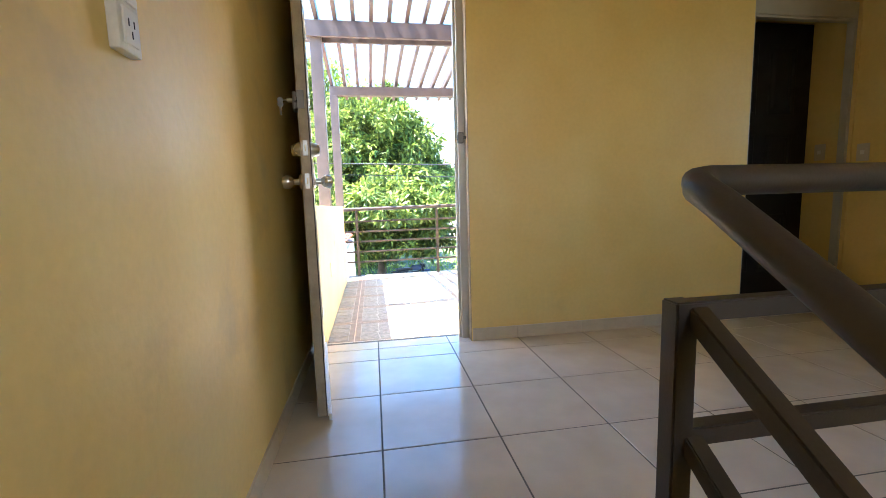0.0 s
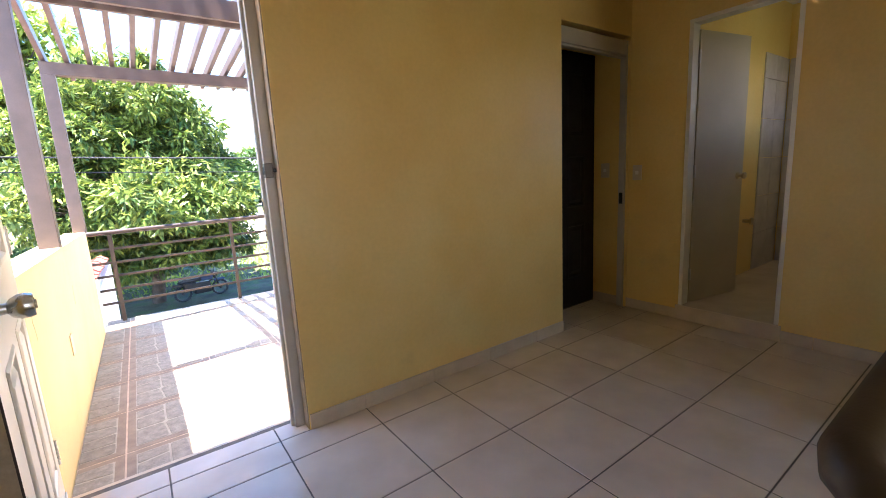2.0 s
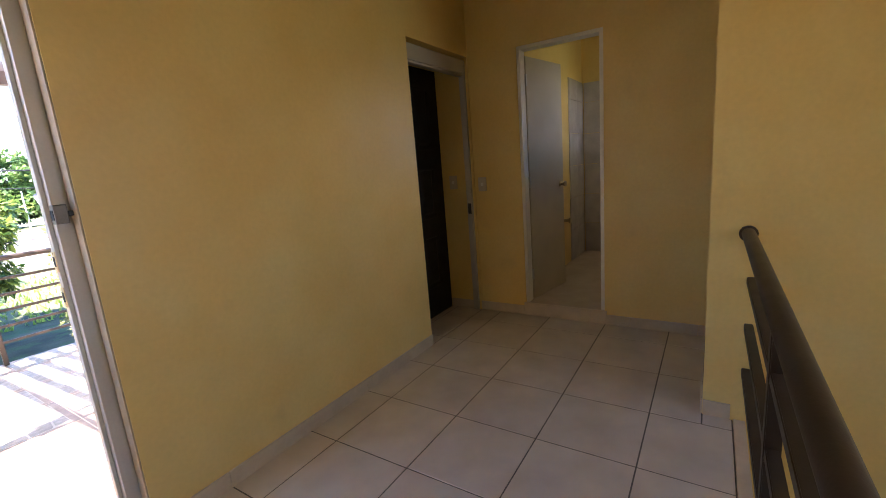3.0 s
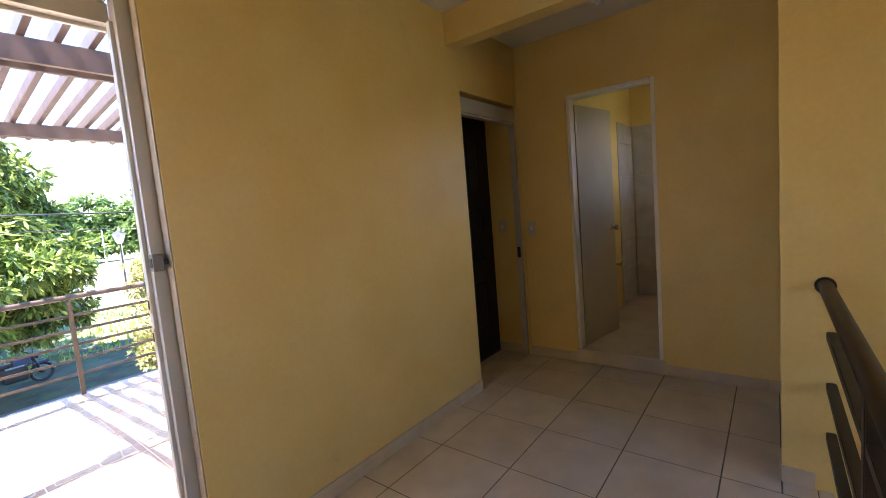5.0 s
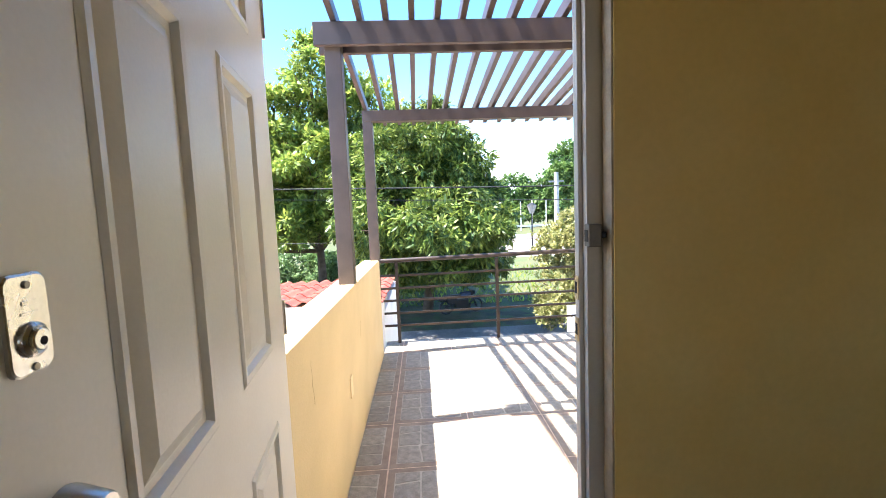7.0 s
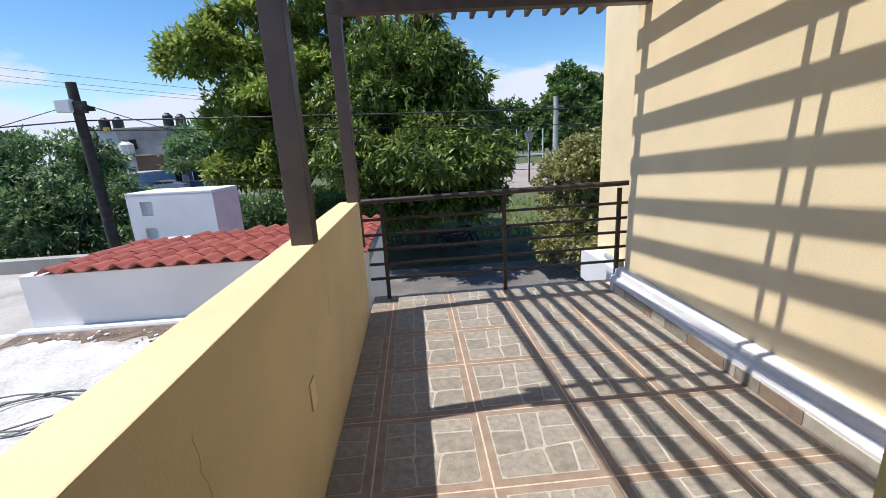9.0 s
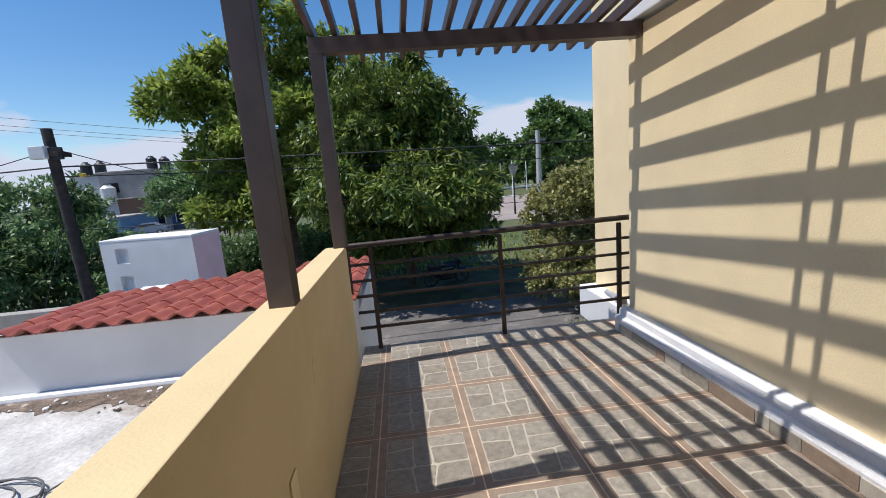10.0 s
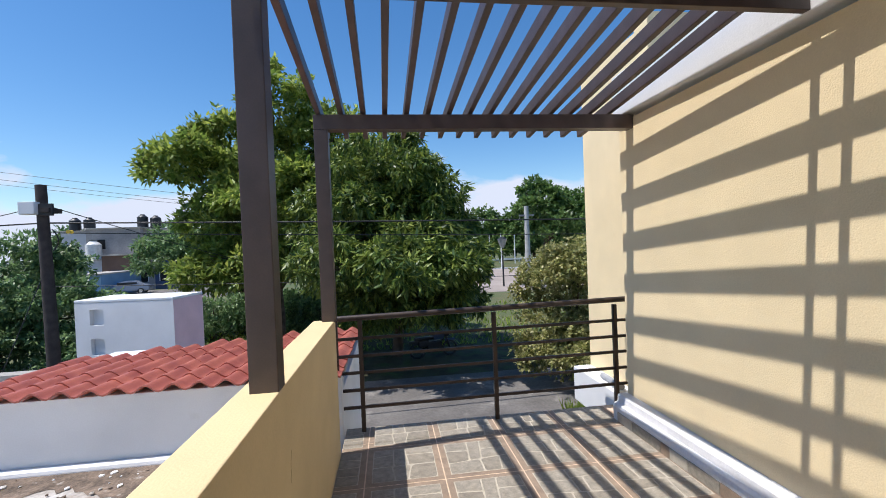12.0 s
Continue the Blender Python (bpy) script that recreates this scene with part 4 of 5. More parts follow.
tree("dense dark green mango tree with drooping leaf tufts", (0.6, 19.6, GZ),
     [(0.2, 0, 5.4, 2.65, 2.6), (-0.2, -0.4, 7.3, 1.95, 1.6), (1.75, -0.3, 3.9, 1.55, 1.9), (-1.3, -0.5, 5.0, 2.2, 2.3), (2.35, -0.6, 3.0, 1.12, 1.3), (1.0, -1.4, 3.6, 2.2, 1.6), (-1.6, -0.8, 3.0, 1.5, 1.2), (0.2, -0.9, 2.5, 2.2, 1.1), (1.8, -0.8, 2.2, 1.4, 1.0), (-0.9, -1.2, 1.9, 1.3, 0.8), (0.4, 0.4, 6.7, 1.55, 1.4), (0.3, -3.5, 3.7, 1.5, 0.8), (-1.7, -3.1, 3.9, 1.4, 0.8), (1.8, -2.9, 3.6, 1.2, 0.7)],
     110000, 0.28, 0.14, 0.75, MANGO, 3, 0.24, 2.3, per=10)
tree("tall open tree with light yellow-green leaves", (-4.6, 22.5, GZ),
     [(0.2, 0, 10.6, 1.7, 2.0), (-1.3, 0.5, 8.6, 2.2, 1.8), (-3.2, -0.5, 8.2, 1.7, 1.15), (2.6, 0, 9.2, 1.7, 1.5), (2.2, -0.6, 6.8, 1.9, 1.7), (-1.6, -0.8, 5.6, 1.8, 1.4), (0.2, -0.8, 6.4, 2.2, 1.8), (-1.9, -1.2, 3.6, 1.6, 1.0), (-1.0, -1.0, 4.0, 2.0, 1.2), (4.0, 1.0, 8.6, 1.4, 1.2)],
     56000, 0.28, 0.2, 0.35, LIGHTLEAF, 7, 0.26, 2.6, shell=0.8, per=9)
tree("dark leafy tree beside the utility pole", (-14.3, 20.5, GZ),
     [(0, 0, 3.6, 2.6, 1.7), (2.6, -0.6, 2.4, 1.7, 1.2), (-2.4, -0.5, 3.0, 2.2, 1.7), (0.3, -1.4, 1.8, 2.3, 1.4), (4.2, -1.2, 1.2, 1.7, 0.9), (-2.2, 0, 4.6, 1.6, 1.0), (4.6, -0.2, 2.0, 1.0, 0.6)],
     52000, 0.22, 0.2, 0.4, DARKLEAF, 11, 0.22, 1.2)
tree("dense shady tree at the edge of the park", (-9.0, 31.0, GZ), [(0, 0, 5.2, 3.2, 2.0), (3, 0, 4.6, 2.8, 1.8), (-3, 0, 4.4, 2.6, 1.8), (1, -1, 6.4, 2.4, 1.5)], 26000, 0.3, 0.2, 0.4, DARKLEAF, 17, 0.25, 2.4)
tree("dense shady tree behind the mango tree", (-1.0, 28.5, GZ), [(0, 0, 5.0, 3.2, 2.4), (1.2, 0.3, 4.6, 2.4, 2.0), (-3, 0, 4.4, 2.8, 2.0), (0.5, -0.6, 7.0, 2.4, 1.5)], 26000, 0.3, 0.2, 0.4, DARKLEAF, 19, 0.25, 2.2)
for k, (x, y, r) in enumerate(((-8.6, 25.5, 1.6), (-5.6, 26.5, 1.5), (-2.6, 24.6, 1.6), (0.4, 26.0, 1.5), (-4.1, 25.4, 1.5), (-7.0, 27.5, 1.7))):
    tree("low dark green shrub on the grass", (x, y, GZ), [(0, 0, 0.8 * r * 0.8, r, 0.75 * r), (r * 0.7, 0.2, 0.8, r * 0.7, 0.6), (-r * 0.7, 0, 0.75, r * 0.75, 0.6)], 6000, 0.2, 0.22, 0.3, DARKLEAF, 80 + k, 0.06, 0.3, name="shrub", category="shrub")
tree("rounded bush with small yellowish leaves", (5.9, 15.6, GZ),
     [(0.35, 0, 2.5, 1.75, 1.7), (-0.6, -0.4, 1.4, 1.15, 1.2), (1.2, 0, 2.6, 1.8, 1.7), (0.3, -0.4, 3.5, 1.2, 0.9), (-0.3, -0.8, 0.9, 1.35, 0.8), (1.0, -0.7, 1.2, 1.5, 1.0)],
     46000, 0.12, 0.3, 0.2, DRYLEAF, 15, 0.12, 0.7, name="bush", shell=0.5, category="bush")
tree("light green feathery tree across the far street", (24.6, 66.0, GZ), [(0, 0, 9.5, 4.0, 3.2), (4.5, 0, 9.0, 4.0, 3.0), (2, -2, 6.5, 4.5, 3.0), (-1.5, 0, 12.0, 2.2, 1.8), (7, 0, 7.5, 4.0, 3.2)], 22000, 0.55, 0.3, 0.2, FARLEAF, 21, 0.5, 4)
for k, (x, y, h, r) in enumerate(((12.5, 92, 7.0, 5.5), (22, 98, 8, 6), (33, 95, 9, 7), (3, 100, 8, 6.5), (-8, 105, 9, 7), (-20, 100, 8, 7), (45, 90, 9, 7))):
    tree("dark green park tree in the distance", (x, y, GZ), [(0, 0, h, r * 0.8, r * 0.6), (r * 0.55, 0, h * 0.8, r * 0.6, r * 0.5), (-r * 0.55, 0, h * 0.75, r * 0.6, r * 0.5), (0, -1, h * 0.55, r * 0.75, r * 0.4)], 7000, 0.8, 0.32, 0.2, FARLEAF, 30 + k, 0.4, h * 0.4)
for k, (x, y, r) in enumerate(((14, 88, 3.6), (18.5, 93, 4.2), (23, 97, 4.0), (27.5, 92, 4.4), (32, 97, 4.6), (37, 92, 4.2), (42, 97, 4.5))):
    tree("low leafy park tree in the distance", (x, y, GZ), [(0, 0, r * 0.9, r * 0.8, r * 0.75), (r * 0.6, 0, r * 0.7, r * 0.6, r * 0.55), (-r * 0.6, 0.3, r * 0.75, r * 0.6, r * 0.6)], 3500, 0.7, 0.32, 0.2, FARLEAF, 70 + k, 0.25, r * 0.4)
for k, (x, y) in enumerate(((-58, 92), (-47, 96), (-33, 100), (-70, 80))):
    tree("dark tree behind the far houses", (x, y, GZ), [(0, 0, 7, 4.5, 2.8), (3, 0, 6, 3.5, 2.2), (-3, 0, 5.8, 3.6, 2.4)], 4000, 0.8, 0.32, 0.2, DARKLEAF, 50 + k, 0.4, 3)

# tufts of grass along the pavement's edge
gv, gf = [], []
grng = np.random.default_rng(5)
for i in range(5200):
    if i < 1200:
        gx, gy, hh = 4.6 + 1.6 * grng.random(), 11.9 + 1.0 * grng.random(), 0.35
    else:
        gx, gy, hh = -14 + 30 * grng.random(), 20.6 + 12 * grng.random() ** 1.5, 0.22
    a = grng.random() * 6.28
    w = 0.025 if i < 1200 else 0.05
    b = len(gv)
    lx, ly = grng.normal() * 0.12, grng.normal() * 0.12
    gv += [(gx - w * math.cos(a), gy - w * math.sin(a), GZ), (gx + w * math.cos(a), gy + w * math.sin(a), GZ), (gx + lx, gy + ly, GZ + hh * (0.6 + 0.8 * grng.random()))]
    gf.append((b, b + 1, b + 2))
gm = bpy.data.meshes.new("grass_blades")
gm.from_pydata(gv, [], gf)
gm.materials.append(LIGHTLEAF)
tagged(new("grass_blades", gm), "fresh green grass blades beside the street", "grass", kind="stuff")

# ---- far houses across the street ----
def far_house(label, x0, x1, y0, z1, wall, openings, upper=None):
    h = thing("house", label, "house", at=(x0, y0, GZ))
    w = x1 - x0
    part("wall", boxes((0, w, 0, 8, 0, z1)), wall, h)
    part("roof", boxes((-0.1, w + 0.1, -0.3, 8.1, z1, z1 + 0.16), bevel=0.02), CONCRETE, h)
    for (a, b, z, t, m) in openings:
        o = part("window", boxes((a, b, -0.04, 0.06, z, t)), m, h)
        part("frame", boxes((a - 0.08, a, -0.07, -0.01, z, t), (b, b + 0.08, -0.07, -0.01, z, t), (a - 0.08, b + 0.08, -0.07, -0.01, t, t + 0.08)), WHITE, o)
    if upper:
        a, b, zt, m = upper
        part("upper_storey", boxes((a, b, 2.5, 8, z1 + 0.16, zt)), m, h)
        part("upper_roof", boxes((a - 0.2, b + 0.2, 2.3, 8.1, zt, zt + 0.18), bevel=0.02), CONCRETE, h)
        part("upper_window", boxes((a + 0.4, a + 2.2, 2.44, 2.52, z1 + 0.9, z1 + 2.1)), DARK, h)
    return h
BLUEW = mat("blue_house_paint", (0.20, 0.33, 0.46), 0.7, 0.08, 0.6)
DBLUE = mat("dark_blue_house_paint", (0.05, 0.08, 0.16), 0.7, 0.08, 0.6)
GREYW = mat("grey_block_wall", (0.36, 0.34, 0.33), 0.9, 0.15, 0.5, 0.15, 6, 0.3)
BROWNW = mat("brown_house_paint", (0.14, 0.085, 0.06), 0.8, 0.1, 0.6)
PALEW = mat("pale_house_paint", (0.55, 0.56, 0.58), 0.8, 0.08, 0.6)
far_house("white house with a flat roof and a set-back storey", -42.5, -34.0, 60, 3.9, PALEW, [(1.0, 2.2, 0.9, 2.1, DARK), (5.0, 6.4, 0.9, 2.2, DARK)], (1.6, 8.4, 7.6, PALEW))
far_house("brown fronted house beside the parked car", -34.0, -30.9, 59, 4.4, BROWNW, [(0.6, 2.4, 0.0, 2.5, DARK)], (-3.2, 3.1, 7.8, GREYW))
far_house("grey house with a flat roof", -30.9, -28.6, 60, 3.9, GREYW, [(0.5, 1.5, 1.0, 2.2, DARK)], (0.0, 1.9, 7.6, GREYW))
far_house("blue fronted house with a brick-red storey", -28.6, -24.0, 60, 3.8, DBLUE, [(0.6, 1.9, 1.0, 2.2, DARK), (2.8, 3.8, 0.0, 2.2, BROWNW)], (0.2, 2.6, 7.4, mat("brick_red_house", (0.26, 0.11, 0.08), 0.8)))
far_house("low blue painted house", -33.6, -30.2, 52.5, 2.4, BLUEW, [(0.8, 1.8, 0.9, 1.8, DARK)])
TANKW = mat("white_tank_plastic", (0.7, 0.69, 0.66), 0.5)
def water_tank(x, y, z, m, s, label):
    t = thing("water_tank", label, "water tank", "rooftop tanks", at=(x, y, z))
    b = part("body", tube(bmesh.new(), (0, 0, 0), (0, 0, 1.35 * s), 0.62 * s, 18), m, t, smooth=True)
    part("dome", tube(bmesh.new(), (0, 0, 1.35 * s), (0, 0, 1.62 * s), 0.62 * s, 18, 0.3 * s), m, t, smooth=True)
    part("lid", tube(bmesh.new(), (0, 0, 1.62 * s), (0, 0, 1.72 * s), 0.28 * s, 14), m, t, smooth=True)
for x, z in ((-39.6, 4.78), (-37.9, 4.78), (-31.5, 4.98), (-29.9, 4.78)):
    water_tank(x, 63.4, z, BLACK, 1.0, "black plastic water tank on a far roof")
for x, y, z in ((-40.4, 60.9, 1.06), (-36.0, 60.9, 1.06), (-29.6, 60.9, 1.06)):
    water_tank(x, y, z, TANKW, 1.35, "white plastic water tank on a far roof")

# ---- vehicles ----
def car(label, at, yaw, paint):
    c = thing("car", label, "car")
    bm = bmesh.new()
    prof = [(-2.1, 0.35), (-2.15, 0.75), (-1.95, 0.95), (-1.25, 1.0), (-0.65, 1.42), (0.65, 1.45), (1.25, 1.02), (2.0, 0.9), (2.15, 0.65), (2.1, 0.35)]
    rings = [[bm.verts.new((x, y * (0.82 if z > 1.2 else 1.0), z)) for x, z in prof] for y in (-0.85, 0.85)]
    for i in range(len(prof)):
        j = (i + 1) % len(prof)
        bm.faces.new((rings[0][i], rings[0][j], rings[1][j], rings[1][i]))
    bm.faces.new(rings[0]), bm.faces.new(rings[1][::-1])
    bmesh.ops.recalc_face_normals(bm, faces=bm.faces)
    bmesh.ops.bevel(bm, geom=list(bm.edges), offset=0.06, segments=2, affect="EDGES")
    part("body", bm, paint, c, smooth=True)
    for s in (-1, 1):
        part("side_window", boxes((-0.95, 0.95, s * 0.80 - 0.03, s * 0.80 + 0.03, 1.04, 1.32), bevel=0.01), BLACK, c)
    for x in (-1.3, 1.3):
        for y in (-0.8, 0.8):
            w = part("wheel", tube(bmesh.new(), (x, y - 0.1, 0.32), (x, y + 0.1, 0.32), 0.32, 20), BLACK, c, smooth=True)
            part("rim", tube(bmesh.new(), (x, y - 0.11, 0.32), (x, y + 0.11, 0.32), 0.19, 16), STEEL, w, smooth=True)
    c.matrix_world = pose(*at, 0, 0, yaw)
car("silver-blue saloon car parked before the far houses", (-28.9, 55.2, GZ + 0.02), 12, mat("silver_blue_paint", (0.25, 0.28, 0.34), 0.25, 0.02, 4, metal=0.4))
car("white car passing beyond the guard rail", (15.5, 96, GZ + 0.02), 4, mat("white_car_paint", (0.6, 0.6, 0.6), 0.3, 0.02, 4))

def motorcycle():
    m = thing("motorcycle", "dark motorcycle parked in the tree's shade", "motorcycle")
    for x in (-0.65, 0.65):
        w = bmesh.new()
        for i in range(18):
            a, b = 2 * math.pi * i / 18, 2 * math.pi * (i + 1) / 18
            tube(w, (x + 0.27 * math.cos(a), 0, 0.31 + 0.27 * math.sin(a)), (x + 0.27 * math.cos(b), 0, 0.31 + 0.27 * math.sin(b)), 0.045, 8)
        wh = part("wheel", w, BLACK, m, smooth=True)
        part("hub", tube(bmesh.new(), (x, -0.05, 0.31), (x, 0.05, 0.31), 0.06, 12), BLACK, wh)
    part("engine", box(bmesh.new(), -0.28, 0.30, -0.16, 0.16, 0.22, 0.64, 0.06), BLACK, m)
    part("side_cover", box(bmesh.new(), -0.62, -0.2, -0.15, 0.15, 0.45, 0.70, 0.05), BLACK, m)
    part("mudguard", box(bmesh.new(), 0.45, 0.86, -0.07, 0.07, 0.58, 0.66, 0.03), DBLUE, m)
    part("rear_guard", box(bmesh.new(), -0.98, -0.55, -0.08, 0.08, 0.60, 0.70, 0.03), BLACK, m)
    part("tank", box(bmesh.new(), -0.02, 0.42, -0.13, 0.13, 0.68, 0.9, 0.07), DBLUE, m)
    part("seat", box(bmesh.new(), -0.75, 0.0, -0.12, 0.12, 0.70, 0.82, 0.04), BLACK, m)
    fk = bmesh.new()
    for y in (-0.08, 0.08):
        tube(fk, (0.65, y, 0.31), (0.42, y, 0.95), 0.025, 8)
    part("fork", fk, BLACK, m)
    hb = bmesh.new()
    tube(hb, (0.38, -0.36, 1.02), (0.42, 0.0, 0.97), 0.018, 8)
    tube(hb, (0.42, 0.0, 0.97), (0.38, 0.36, 1.02), 0.018, 8)
    part("handlebar", hb, BLACK, m)
    for y in (-0.3, 0.3):
        mr = part("mirror", tube(bmesh.new(), (0.40, y, 1.22), (0.43, y, 1.22), 0.06, 14), STEEL, m)
        part("stem", tube(bmesh.new(), (0.40, y, 1.02), (0.41, y, 1.2), 0.01, 6), BLACK, mr)
    part("headlight", tube(bmesh.new(), (0.48, 0, 0.86), (0.60, 0, 0.84), 0.09, 14), BLACK, m)
    part("frame_tube", bar(bmesh.new(), (-0.65, 0, 0.31), (0.42, 0, 0.66), 0.05, 0.05), BLACK, m)
    m.matrix_world = pose(2.0, 18.9, GZ + 0.02, 0, 0, 12)
motorcycle()

# ---- far street furniture ----
sl = thing("street_lamp", "dark post with a lantern-shaped street lamp", "street lamp", at=(11.2, 42.0, GZ))
part("pole", tube(bmesh.new(), (0, 0, 0), (0, 0, 3.7), 0.09, 10, 0.06), BLACK, sl, smooth=True)
part("lantern", tube(bmesh.new(), (0, 0, 3.7), (0, 0, 4.5), 0.2, 8, 0.48), mat("frosted_lantern", (0.35, 0.34, 0.33), 0.4), sl)
part("cap", tube(bmesh.new(), (0, 0, 4.5), (0, 0, 4.72), 0.5, 8, 0.15), BLACK, sl)
cp2 = thing("concrete_pole", "pale concrete power pole behind the bush", "pole", at=(13.0, 40.0, GZ))
part("pole", tube(bmesh.new(), (0, 0, 0), (0, 0, 7.4), 0.28, 12, 0.2), mat("pale_concrete", (0.45, 0.44, 0.43), 0.9), cp2, smooth=True)
part("crossarm", box(bmesh.new(), -0.7, 0.7, -0.08, 0.08, 6.5, 6.65), mat("grey_crossarm", (0.3, 0.3, 0.3), 0.7), cp2)
for x, y in ((19.2, 80), (24.0, 80), (17.6, 66)):
    lp = thing("lamp_post", "slim white lamp post beyond the street", "lamp post", "slim lamp posts", at=(x, y, GZ))
    part("pole", tube(bmesh.new(), (0, 0, 0), (0, 0, 5.4), 0.11, 8, 0.08), WHITE, lp, smooth=True)

# ---- pieces: floor tiles, baseboards, terrace tiles, roof tiles ----
def tile_mesh(name, w, d, h, bevel, m):
    bm = bmesh.new()
    box(bm, -w / 2, w / 2, -d / 2, d / 2, -h, 0)
    top = [e for e in bm.edges if all(v.co.z > -1e-6 for v in e.verts)]
    bmesh.ops.bevel(bm, geom=top, offset=bevel, segments=1, affect="EDGES")
    me = bpy.data.meshes.new(name)
    bm.to_mesh(me)
    bm.free()
    me.materials.append(m)
    return me


FLOOR = bpy.data.objects["floor_slab"]
meshes = {}
def put_tile(name, parent, x0, x1, y0, y1, z, m, gap, h=0.012, bevel=0.0015):
    w, d = round(x1 - x0 - gap, 4), round(y1 - y0 - gap, 4)
    if w < 0.02 or d < 0.02:
        return
    key = (name, w, d)
    if key not in meshes:
        meshes[key] = tile_mesh(name, w, d, h, bevel, m)
    o = new(name, meshes[key])
    o.location = ((x0 + x1) / 2, (y0 + y1) / 2, z)
    o.parent = parent
    return o


TT, TX, TY = 0.441, 1.266, 1.953
def clipped(regions, x0, x1, y0, y1):
    for a, b, c, d in regions:
        u, v, p, q = max(a, x0), min(b, x1), max(c, y0), min(d, y1)
        if u < v and p < q:
            yield u, v, p, q
areas = [(WX, 2.589, RY + 0.02, NW), (2.589, EX, 0.845, NW), (2.589, PX, RY + 0.02, 0.845), (PX + 0.15, EX, 0.45, 0.845), (DX0, DX1, NW, 2.708), (OX0, OX1, NW, 2.892)]
for i in range(-4, 8):
    for j in range(-5, 4):
        x0, y0 = TX + i * TT, TY + j * TT
        for r in clipped(areas, x0, x0 + TT, y0, y0 + TT):
            put_tile("floor_tile", FLOOR, *r, 0.0, TILE, 0.006)

BB = tagged(new("baseboard"), "pale ceramic tile baseboards along the yellow walls", "baseboard", kind="structure")
def baseboard(a, b, inward, h=0.078, t=0.009, length=0.441, start=0.0):
    """Tiles along the wall from a to b, standing t proud on the side 'inward'."""
    a, b, n = Vector(a), Vector(b), Vector(inward)
    d = (b - a)
    total = d.length
    d.normalize()
    s = 0.0
    first = start
    while s < total - 0.01:
        e = min(total, s + (first if first else length))
        first = 0.0
        p, q = a + d * (s + 0.0012), a + d * (e - 0.0012)
        key = ("bb", round((q - p).length, 3), h)
        if key not in meshes:
            bm = box(bmesh.new(), 0, (q - p).length, 0, t, 0, h, 0.002)
            me = bpy.data.meshes.new("baseboard_tile")
            bm.to_mesh(me)
            bm.free()
            me.materials.append(BASE)
            meshes[key] = me
        o = new("baseboard_tile", meshes[key])
        side = n
        flip = d.x * side.y - d.y * side.x
        if flip > 0:
            o.matrix_world = Matrix(((d.x, side.x, 0, p.x), (d.y, side.y, 0, p.y), (0, 0, 1, 0.001), (0, 0, 0, 1)))
        else:
            o.matrix_world = Matrix(((-d.x, side.x, 0, q.x), (-d.y, side.y, 0, q.y), (0, 0, 1, 0.001), (0, 0, 0, 1)))
        o.parent = BB
        s = e
baseboard((DX1 + 0.002, NW), (OX0, NW), (0, -1), start=0.29)
baseboard((OX1 + 0.002, NW), (EX, NW), (0, -1))
baseboard((OX1, 2.652), (OX1, 2.892), (-1, 0))
baseboard((EX, 2.17), (EX, NW), (-1, 0))
baseboard((EX, 0.45), (EX, 1.50), (-1, 0))
baseboard((PX, RY + 0.03), (PX, 0.845), (-1, 0))
baseboard((PX, 0.845), (PX + 0.15, 0.845), (0, 1))
baseboard((WX, RY + 0.03), (WX, NW), (1, 0))

# bathroom wall tiles
BW = tagged(new("bathroom_tiling"), "large pale grey-beige shower wall tiles", "wall tiling", kind="structure")
BT = mat("bathroom_wall_tile", (0.58, 0.53, 0.49), 0.25, 0.08, 6, 0.03, 60, 0.02, obrand=0.04)
for i in range(3):
    for j in range(6):
        z0, z1 = BZ + 0.002 + j * 0.36, BZ + 0.002 + (j + 1) * 0.36 - 0.004
        z1 = min(z1, 2.13)
        if i < 2:
            o = link("wall_tile", boxes((5.25 + i * 0.3 + 0.002, 5.25 + (i + 1) * 0.3 - 0.002, 2.188, 2.199, z0, z1), bevel=0.0015), BT)
            o.parent = BW
        o = link("wall_tile", boxes((5.836, 5.849, 2.18 - (i + 1) * 0.36 + 0.002, 2.18 - i * 0.36 - 0.002, z0, z1), bevel=0.0015), BT)
        o.parent = BW

# terrace tiles: framed squares of cut-stone pattern
def area(c):
    return 0.5 * abs(sum(p.x * q.y - q.x * p.y for p, q in zip(c, c[1:] + c[:1])))


def behind(c, at, n):
    """The part of the convex polygon c that lies behind the line through at with normal n."""
    out = []
    for p, q in zip(c, c[1:] + c[:1]):
        d, e = (p - at).dot(n), (q - at).dot(n)
        if d <= 0:
            out.append(p)
        if d * e < 0:
            out.append(p.lerp(q, d / (d - e)))
    return out


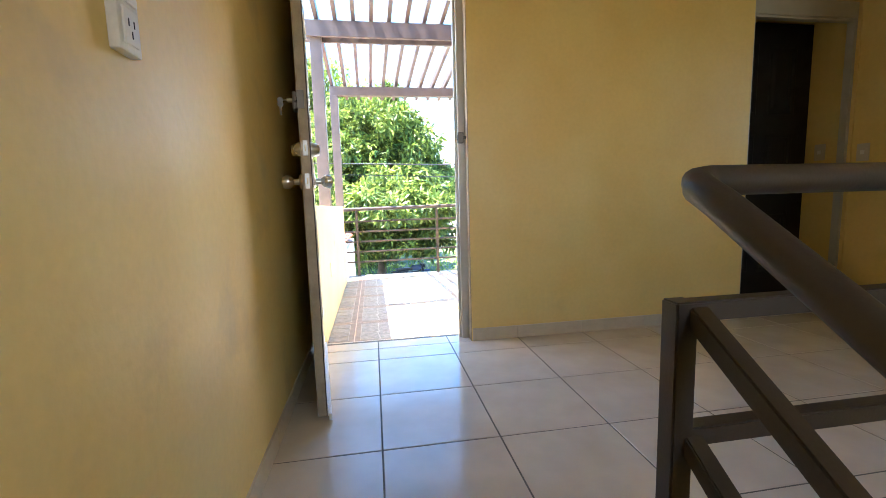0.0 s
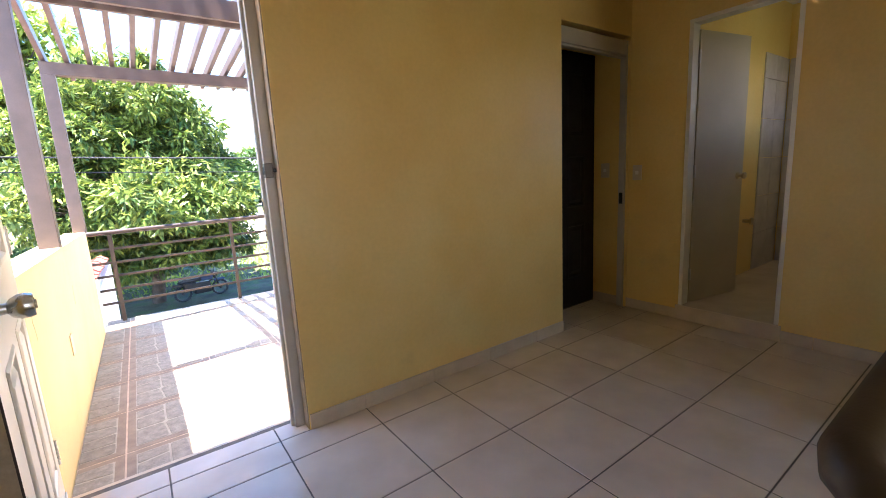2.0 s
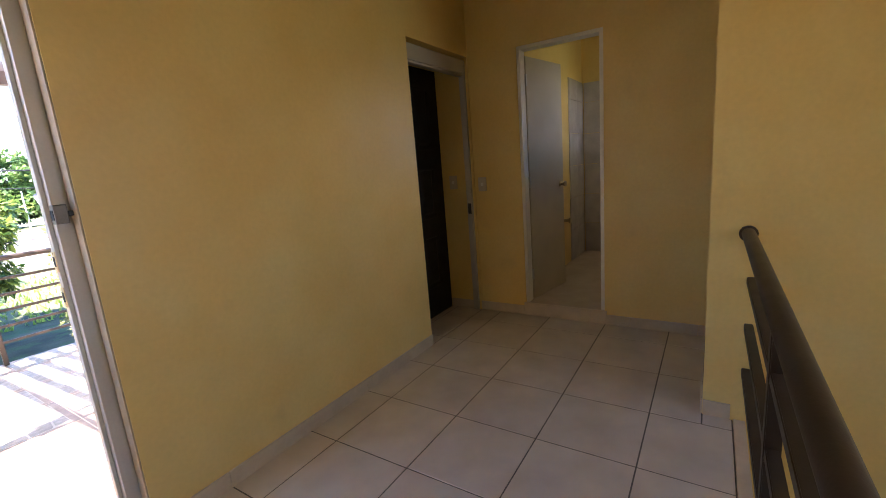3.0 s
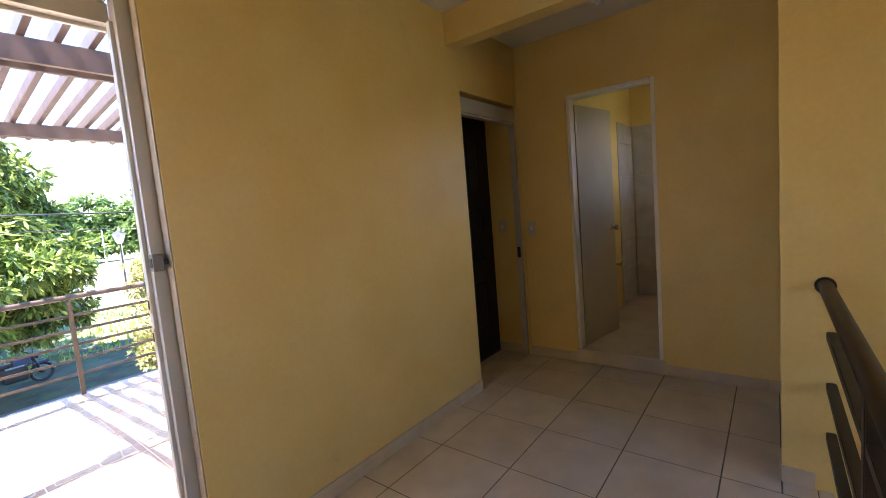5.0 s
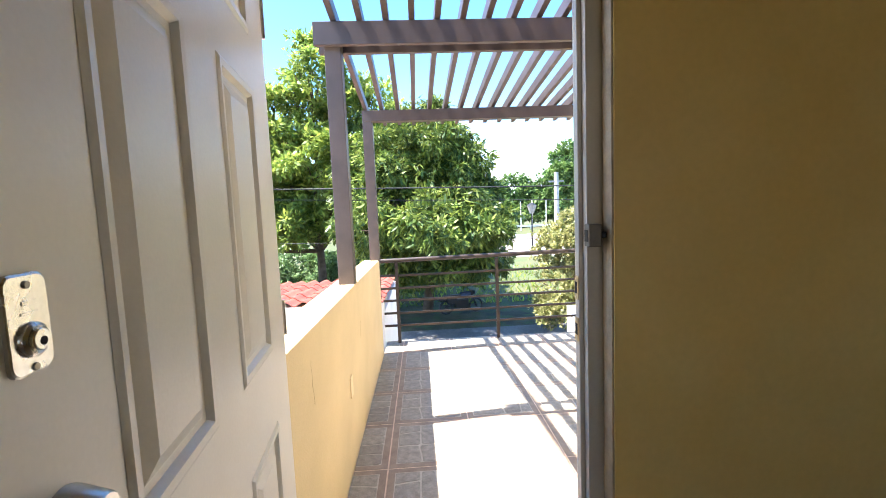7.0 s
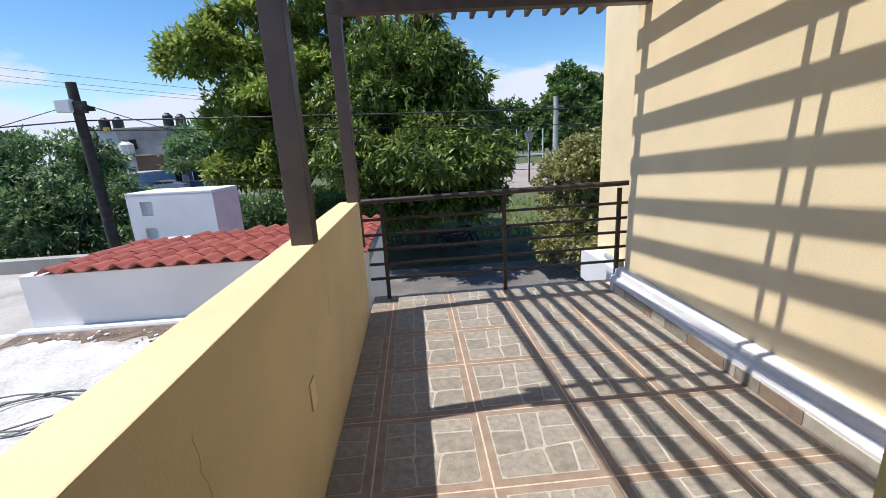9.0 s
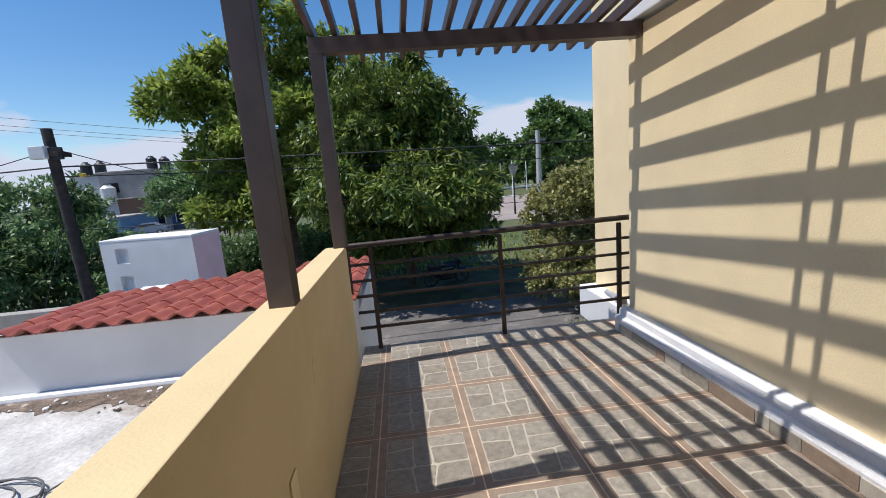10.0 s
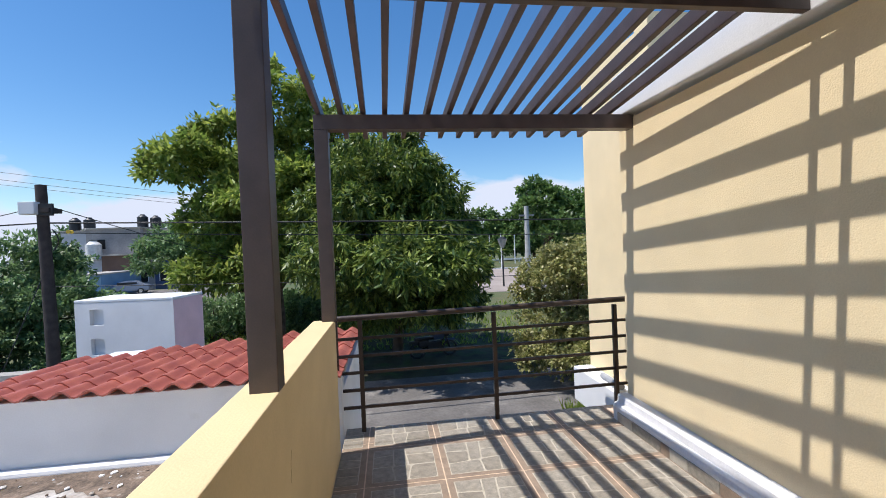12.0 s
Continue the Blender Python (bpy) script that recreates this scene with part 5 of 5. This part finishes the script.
def stone_tile(seed, w, d):
    rng = random.Random(seed)
    bm = bmesh.new()
    box(bm, -w / 2, w / 2, -d / 2, d / 2, -0.012, 0.0, mi=0)
    b = 0.042
    ix0, ix1, iy0, iy1 = -w / 2 + b, w / 2 - b, -d / 2 + b, d / 2 - b
    if ix1 - ix0 < 0.05 or iy1 - iy0 < 0.05:
        return bm
    box(bm, ix0, ix1, iy0, iy1, 0.0, 0.0012, mi=1)
    cells = [[Vector((ix0, iy0)), Vector((ix1, iy0)), Vector((ix1, iy1)), Vector((ix0, iy1))]]
    for _ in range(7):
        cells.sort(key=lambda c: -area(c))
        c = cells.pop(0)
        dx = max(p.x for p in c) - min(p.x for p in c)
        dy = max(p.y for p in c) - min(p.y for p in c)
        tilt = rng.uniform(-0.16, 0.16) + (0.0 if dx > dy * rng.uniform(0.8, 1.2) else math.pi / 2)
        n = Vector((math.cos(tilt), math.sin(tilt)))
        m = sum(c, Vector((0, 0))) / len(c)
        m += Vector((rng.uniform(-0.16, 0.16) * dx, rng.uniform(-0.16, 0.16) * dy))
        cells += [behind(c, m, n), behind(c, m, -n)]
    for c in cells:
        inner = list(c)
        for p, q in zip(c, c[1:] + c[:1]):
            e = q - p
            if e.length < 1e-5:
                continue
            out = Vector((e.y, -e.x)).normalized()
            inner = behind(inner, p - out * 0.0055, out)
        if len(inner) < 3 or area(inner) < 4e-4:
            continue
        pts = []
        for k, p in enumerate(inner):
            a, b = inner[k - 1], inner[(k + 1) % len(inner)]
            f = rng.uniform(0.03, 0.10)
            pts += [p.lerp(a, f), p.lerp(b, f)]
            mid = p.lerp(b, 0.5)
            pts.append(mid + Vector((rng.uniform(-0.003, 0.003), rng.uniform(-0.003, 0.003))))
        top = rng.uniform(0.0024, 0.0034)
        mi = 2 if rng.random() < 0.6 else 3
        m = sum(pts, Vector((0, 0))) / len(pts)
        lo = [bm.verts.new((p.x, p.y, 0.0012)) for p in pts]
        hi = [bm.verts.new((*p.lerp(m, 0.03), top)) for p in pts]
        for k in range(len(pts)):
            j = (k + 1) % len(pts)
            bm.faces.new((lo[k], lo[j], hi[j], hi[k])).material_index = mi
        bm.faces.new(hi).material_index = mi
    bmesh.ops.recalc_face_normals(bm, faces=bm.faces)
    return bm


SLAB = bpy.data.objects["terrace_slab"]
tb = bmesh.new()
y_a, y_b = NO + 0.012, TE
vs = [tb.verts.new(c) for c in ((-0.02, y_a, tz(y_a) - 0.001), (2.50, y_a, tz(y_a) - 0.001), (2.45, 4.55, TZ - 0.001), (-0.02, 4.55, TZ - 0.001), (2.62, y_b, tz(y_b) - 0.001), (-0.02, y_b, tz(y_b) - 0.001), (2.62, 4.55, TZ - 0.001))]
tb.faces.new((vs[0], vs[1], vs[2], vs[3])), tb.faces.new((vs[3], vs[6], vs[4], vs[5]))
structure("terrace_grout", tb, TJOINT, "light brown joint bed of the terrace tiles", "floor")
variants = {}
Q = 0.56
for i in range(-1, 4):
    for j in range(-4, 4):
        x0, y0 = 0.19 + i * Q, 4.545 + j * Q
        for a, b, c, d in clipped([(-0.02, 2.47, NO + 0.012, 6.33), (-0.02, 2.62, 6.33, TE)], x0, x0 + Q, y0, y0 + Q):
            if b - a < 0.03 or d - c < 0.03:
                continue
            turn = (i + 2 * j) % 2
            cut = (round(a - x0, 3), round(x0 + Q - b, 3), round(c - y0, 3), round(y0 + Q - d, 3))
            key = (cut, (i * 3 + j * 5) % 5, turn)
            if key not in variants:
                bm = stone_tile(17 + key[1], Q - 0.009, Q - 0.009)
                if turn:
                    bmesh.ops.rotate(bm, verts=bm.verts, cent=(0, 0, 0), matrix=Matrix.Rotation(math.pi, 3, "Z"))
                for amount, co, no in ((cut[0], (-Q / 2 + cut[0] + 0.003, 0, 0), (-1, 0, 0)), (cut[1], (Q / 2 - cut[1] - 0.003, 0, 0), (1, 0, 0)),
                                       (cut[2], (0, -Q / 2 + cut[2] + 0.003, 0), (0, -1, 0)), (cut[3], (0, Q / 2 - cut[3] - 0.003, 0), (0, 1, 0))):
                    if amount > 0.004:
                        bmesh.ops.bisect_plane(bm, geom=list(bm.verts) + list(bm.edges) + list(bm.faces), plane_co=co, plane_no=no, clear_outer=True)
                me = bpy.data.meshes.new("terrace_tile")
                bm.to_mesh(me)
                bm.free()
                for m in (TTILE, TLIGHT, STONE_A, STONE_B):
                    me.materials.append(m)
                variants[key] = me
            o = new("terrace_tile", variants[key])
            cx, cy = x0 + Q / 2, y0 + Q / 2
            slope = math.degrees(math.atan(TS)) if cy > 4.55 else 0.0
            o.matrix_world = pose(cx, cy, tz(cy), -slope, 0, 0)
            o.parent = SLAB
# skirting tiles on the curb's face
SKM = [TTILE, TLIGHT, STONE_A]
yy = NO + 0.02
k = 0
while yy < 6.28:
    ln = min(6.29 - yy, 0.10 + 0.09 * ((k * 7) % 4))
    o = link("skirting_stone", skewed(boxes((2.378, 2.3895, yy, yy + ln - 0.006, tz(yy) + 0.002, tz(yy) + 0.085), bevel=0.003)), SKM[(k * 5) % 3])
    o.parent = SLAB
    yy += ln
    k += 1

# red roof tiles: barrel-profile pieces in overlapping rows
def barrel(seed):
    bm = bmesh.new()
    n, w, L, h = 10, 0.205, 0.38, 0.052
    rows = []
    for y, lift in ((0.0, 0.016), (L, 0.0)):
        for thick in (0.0, 0.014):
            rows.append([bm.verts.new((-w / 2 + w * i / n, y, h * 0.5 * (1 - math.cos(2 * math.pi * i / n)) + lift - thick)) for i in range(n + 1)])
    top0, bot0, top1, bot1 = rows
    for i in range(n):
        bm.faces.new((top0[i], top0[i + 1], top1[i + 1], top1[i]))
        bm.faces.new((bot0[i + 1], bot0[i], bot1[i], bot1[i + 1]))
        bm.faces.new((bot0[i], bot0[i + 1], top0[i + 1], top0[i]))
    me = bpy.data.meshes.new("roof_tile")
    bmesh.ops.recalc_face_normals(bm, faces=bm.faces)
    bm.to_mesh(me)
    bm.free()
    me.materials.append(CLAY)
    me.polygons.foreach_set("use_smooth", [True] * len(me.polygons))
    me.set_sharp_from_angle(angle=radians(35))
    return me
RT = tagged(new("tiled_roof"), "red clay barrel-tile roof of the neighbour", "roof", kind="structure")
bt = barrel(1)
for i in range(15):
    x = -0.13 - 0.205 * i
    for j in range(10):
        y = 6.42 + j * 0.30
        if y > 8.75 + min(0.0, x + 0.6) * 0.42:
            continue
        o = new("roof_tile", bt)
        o.matrix_world = pose(x, y, 0.285 + 0.004 * ((i * 3 + j) % 3) - 0.011 * j, -1.4, 0, 0.5 * ((i + 2 * j) % 3 - 1))
        o.parent = RT
structure("roof_batten", boxes((-3.2, -0.05, 6.6, 7.3, 0.165, 0.262)), CONCRETE, "grey cement bed under the roof tiles", "roof bed")
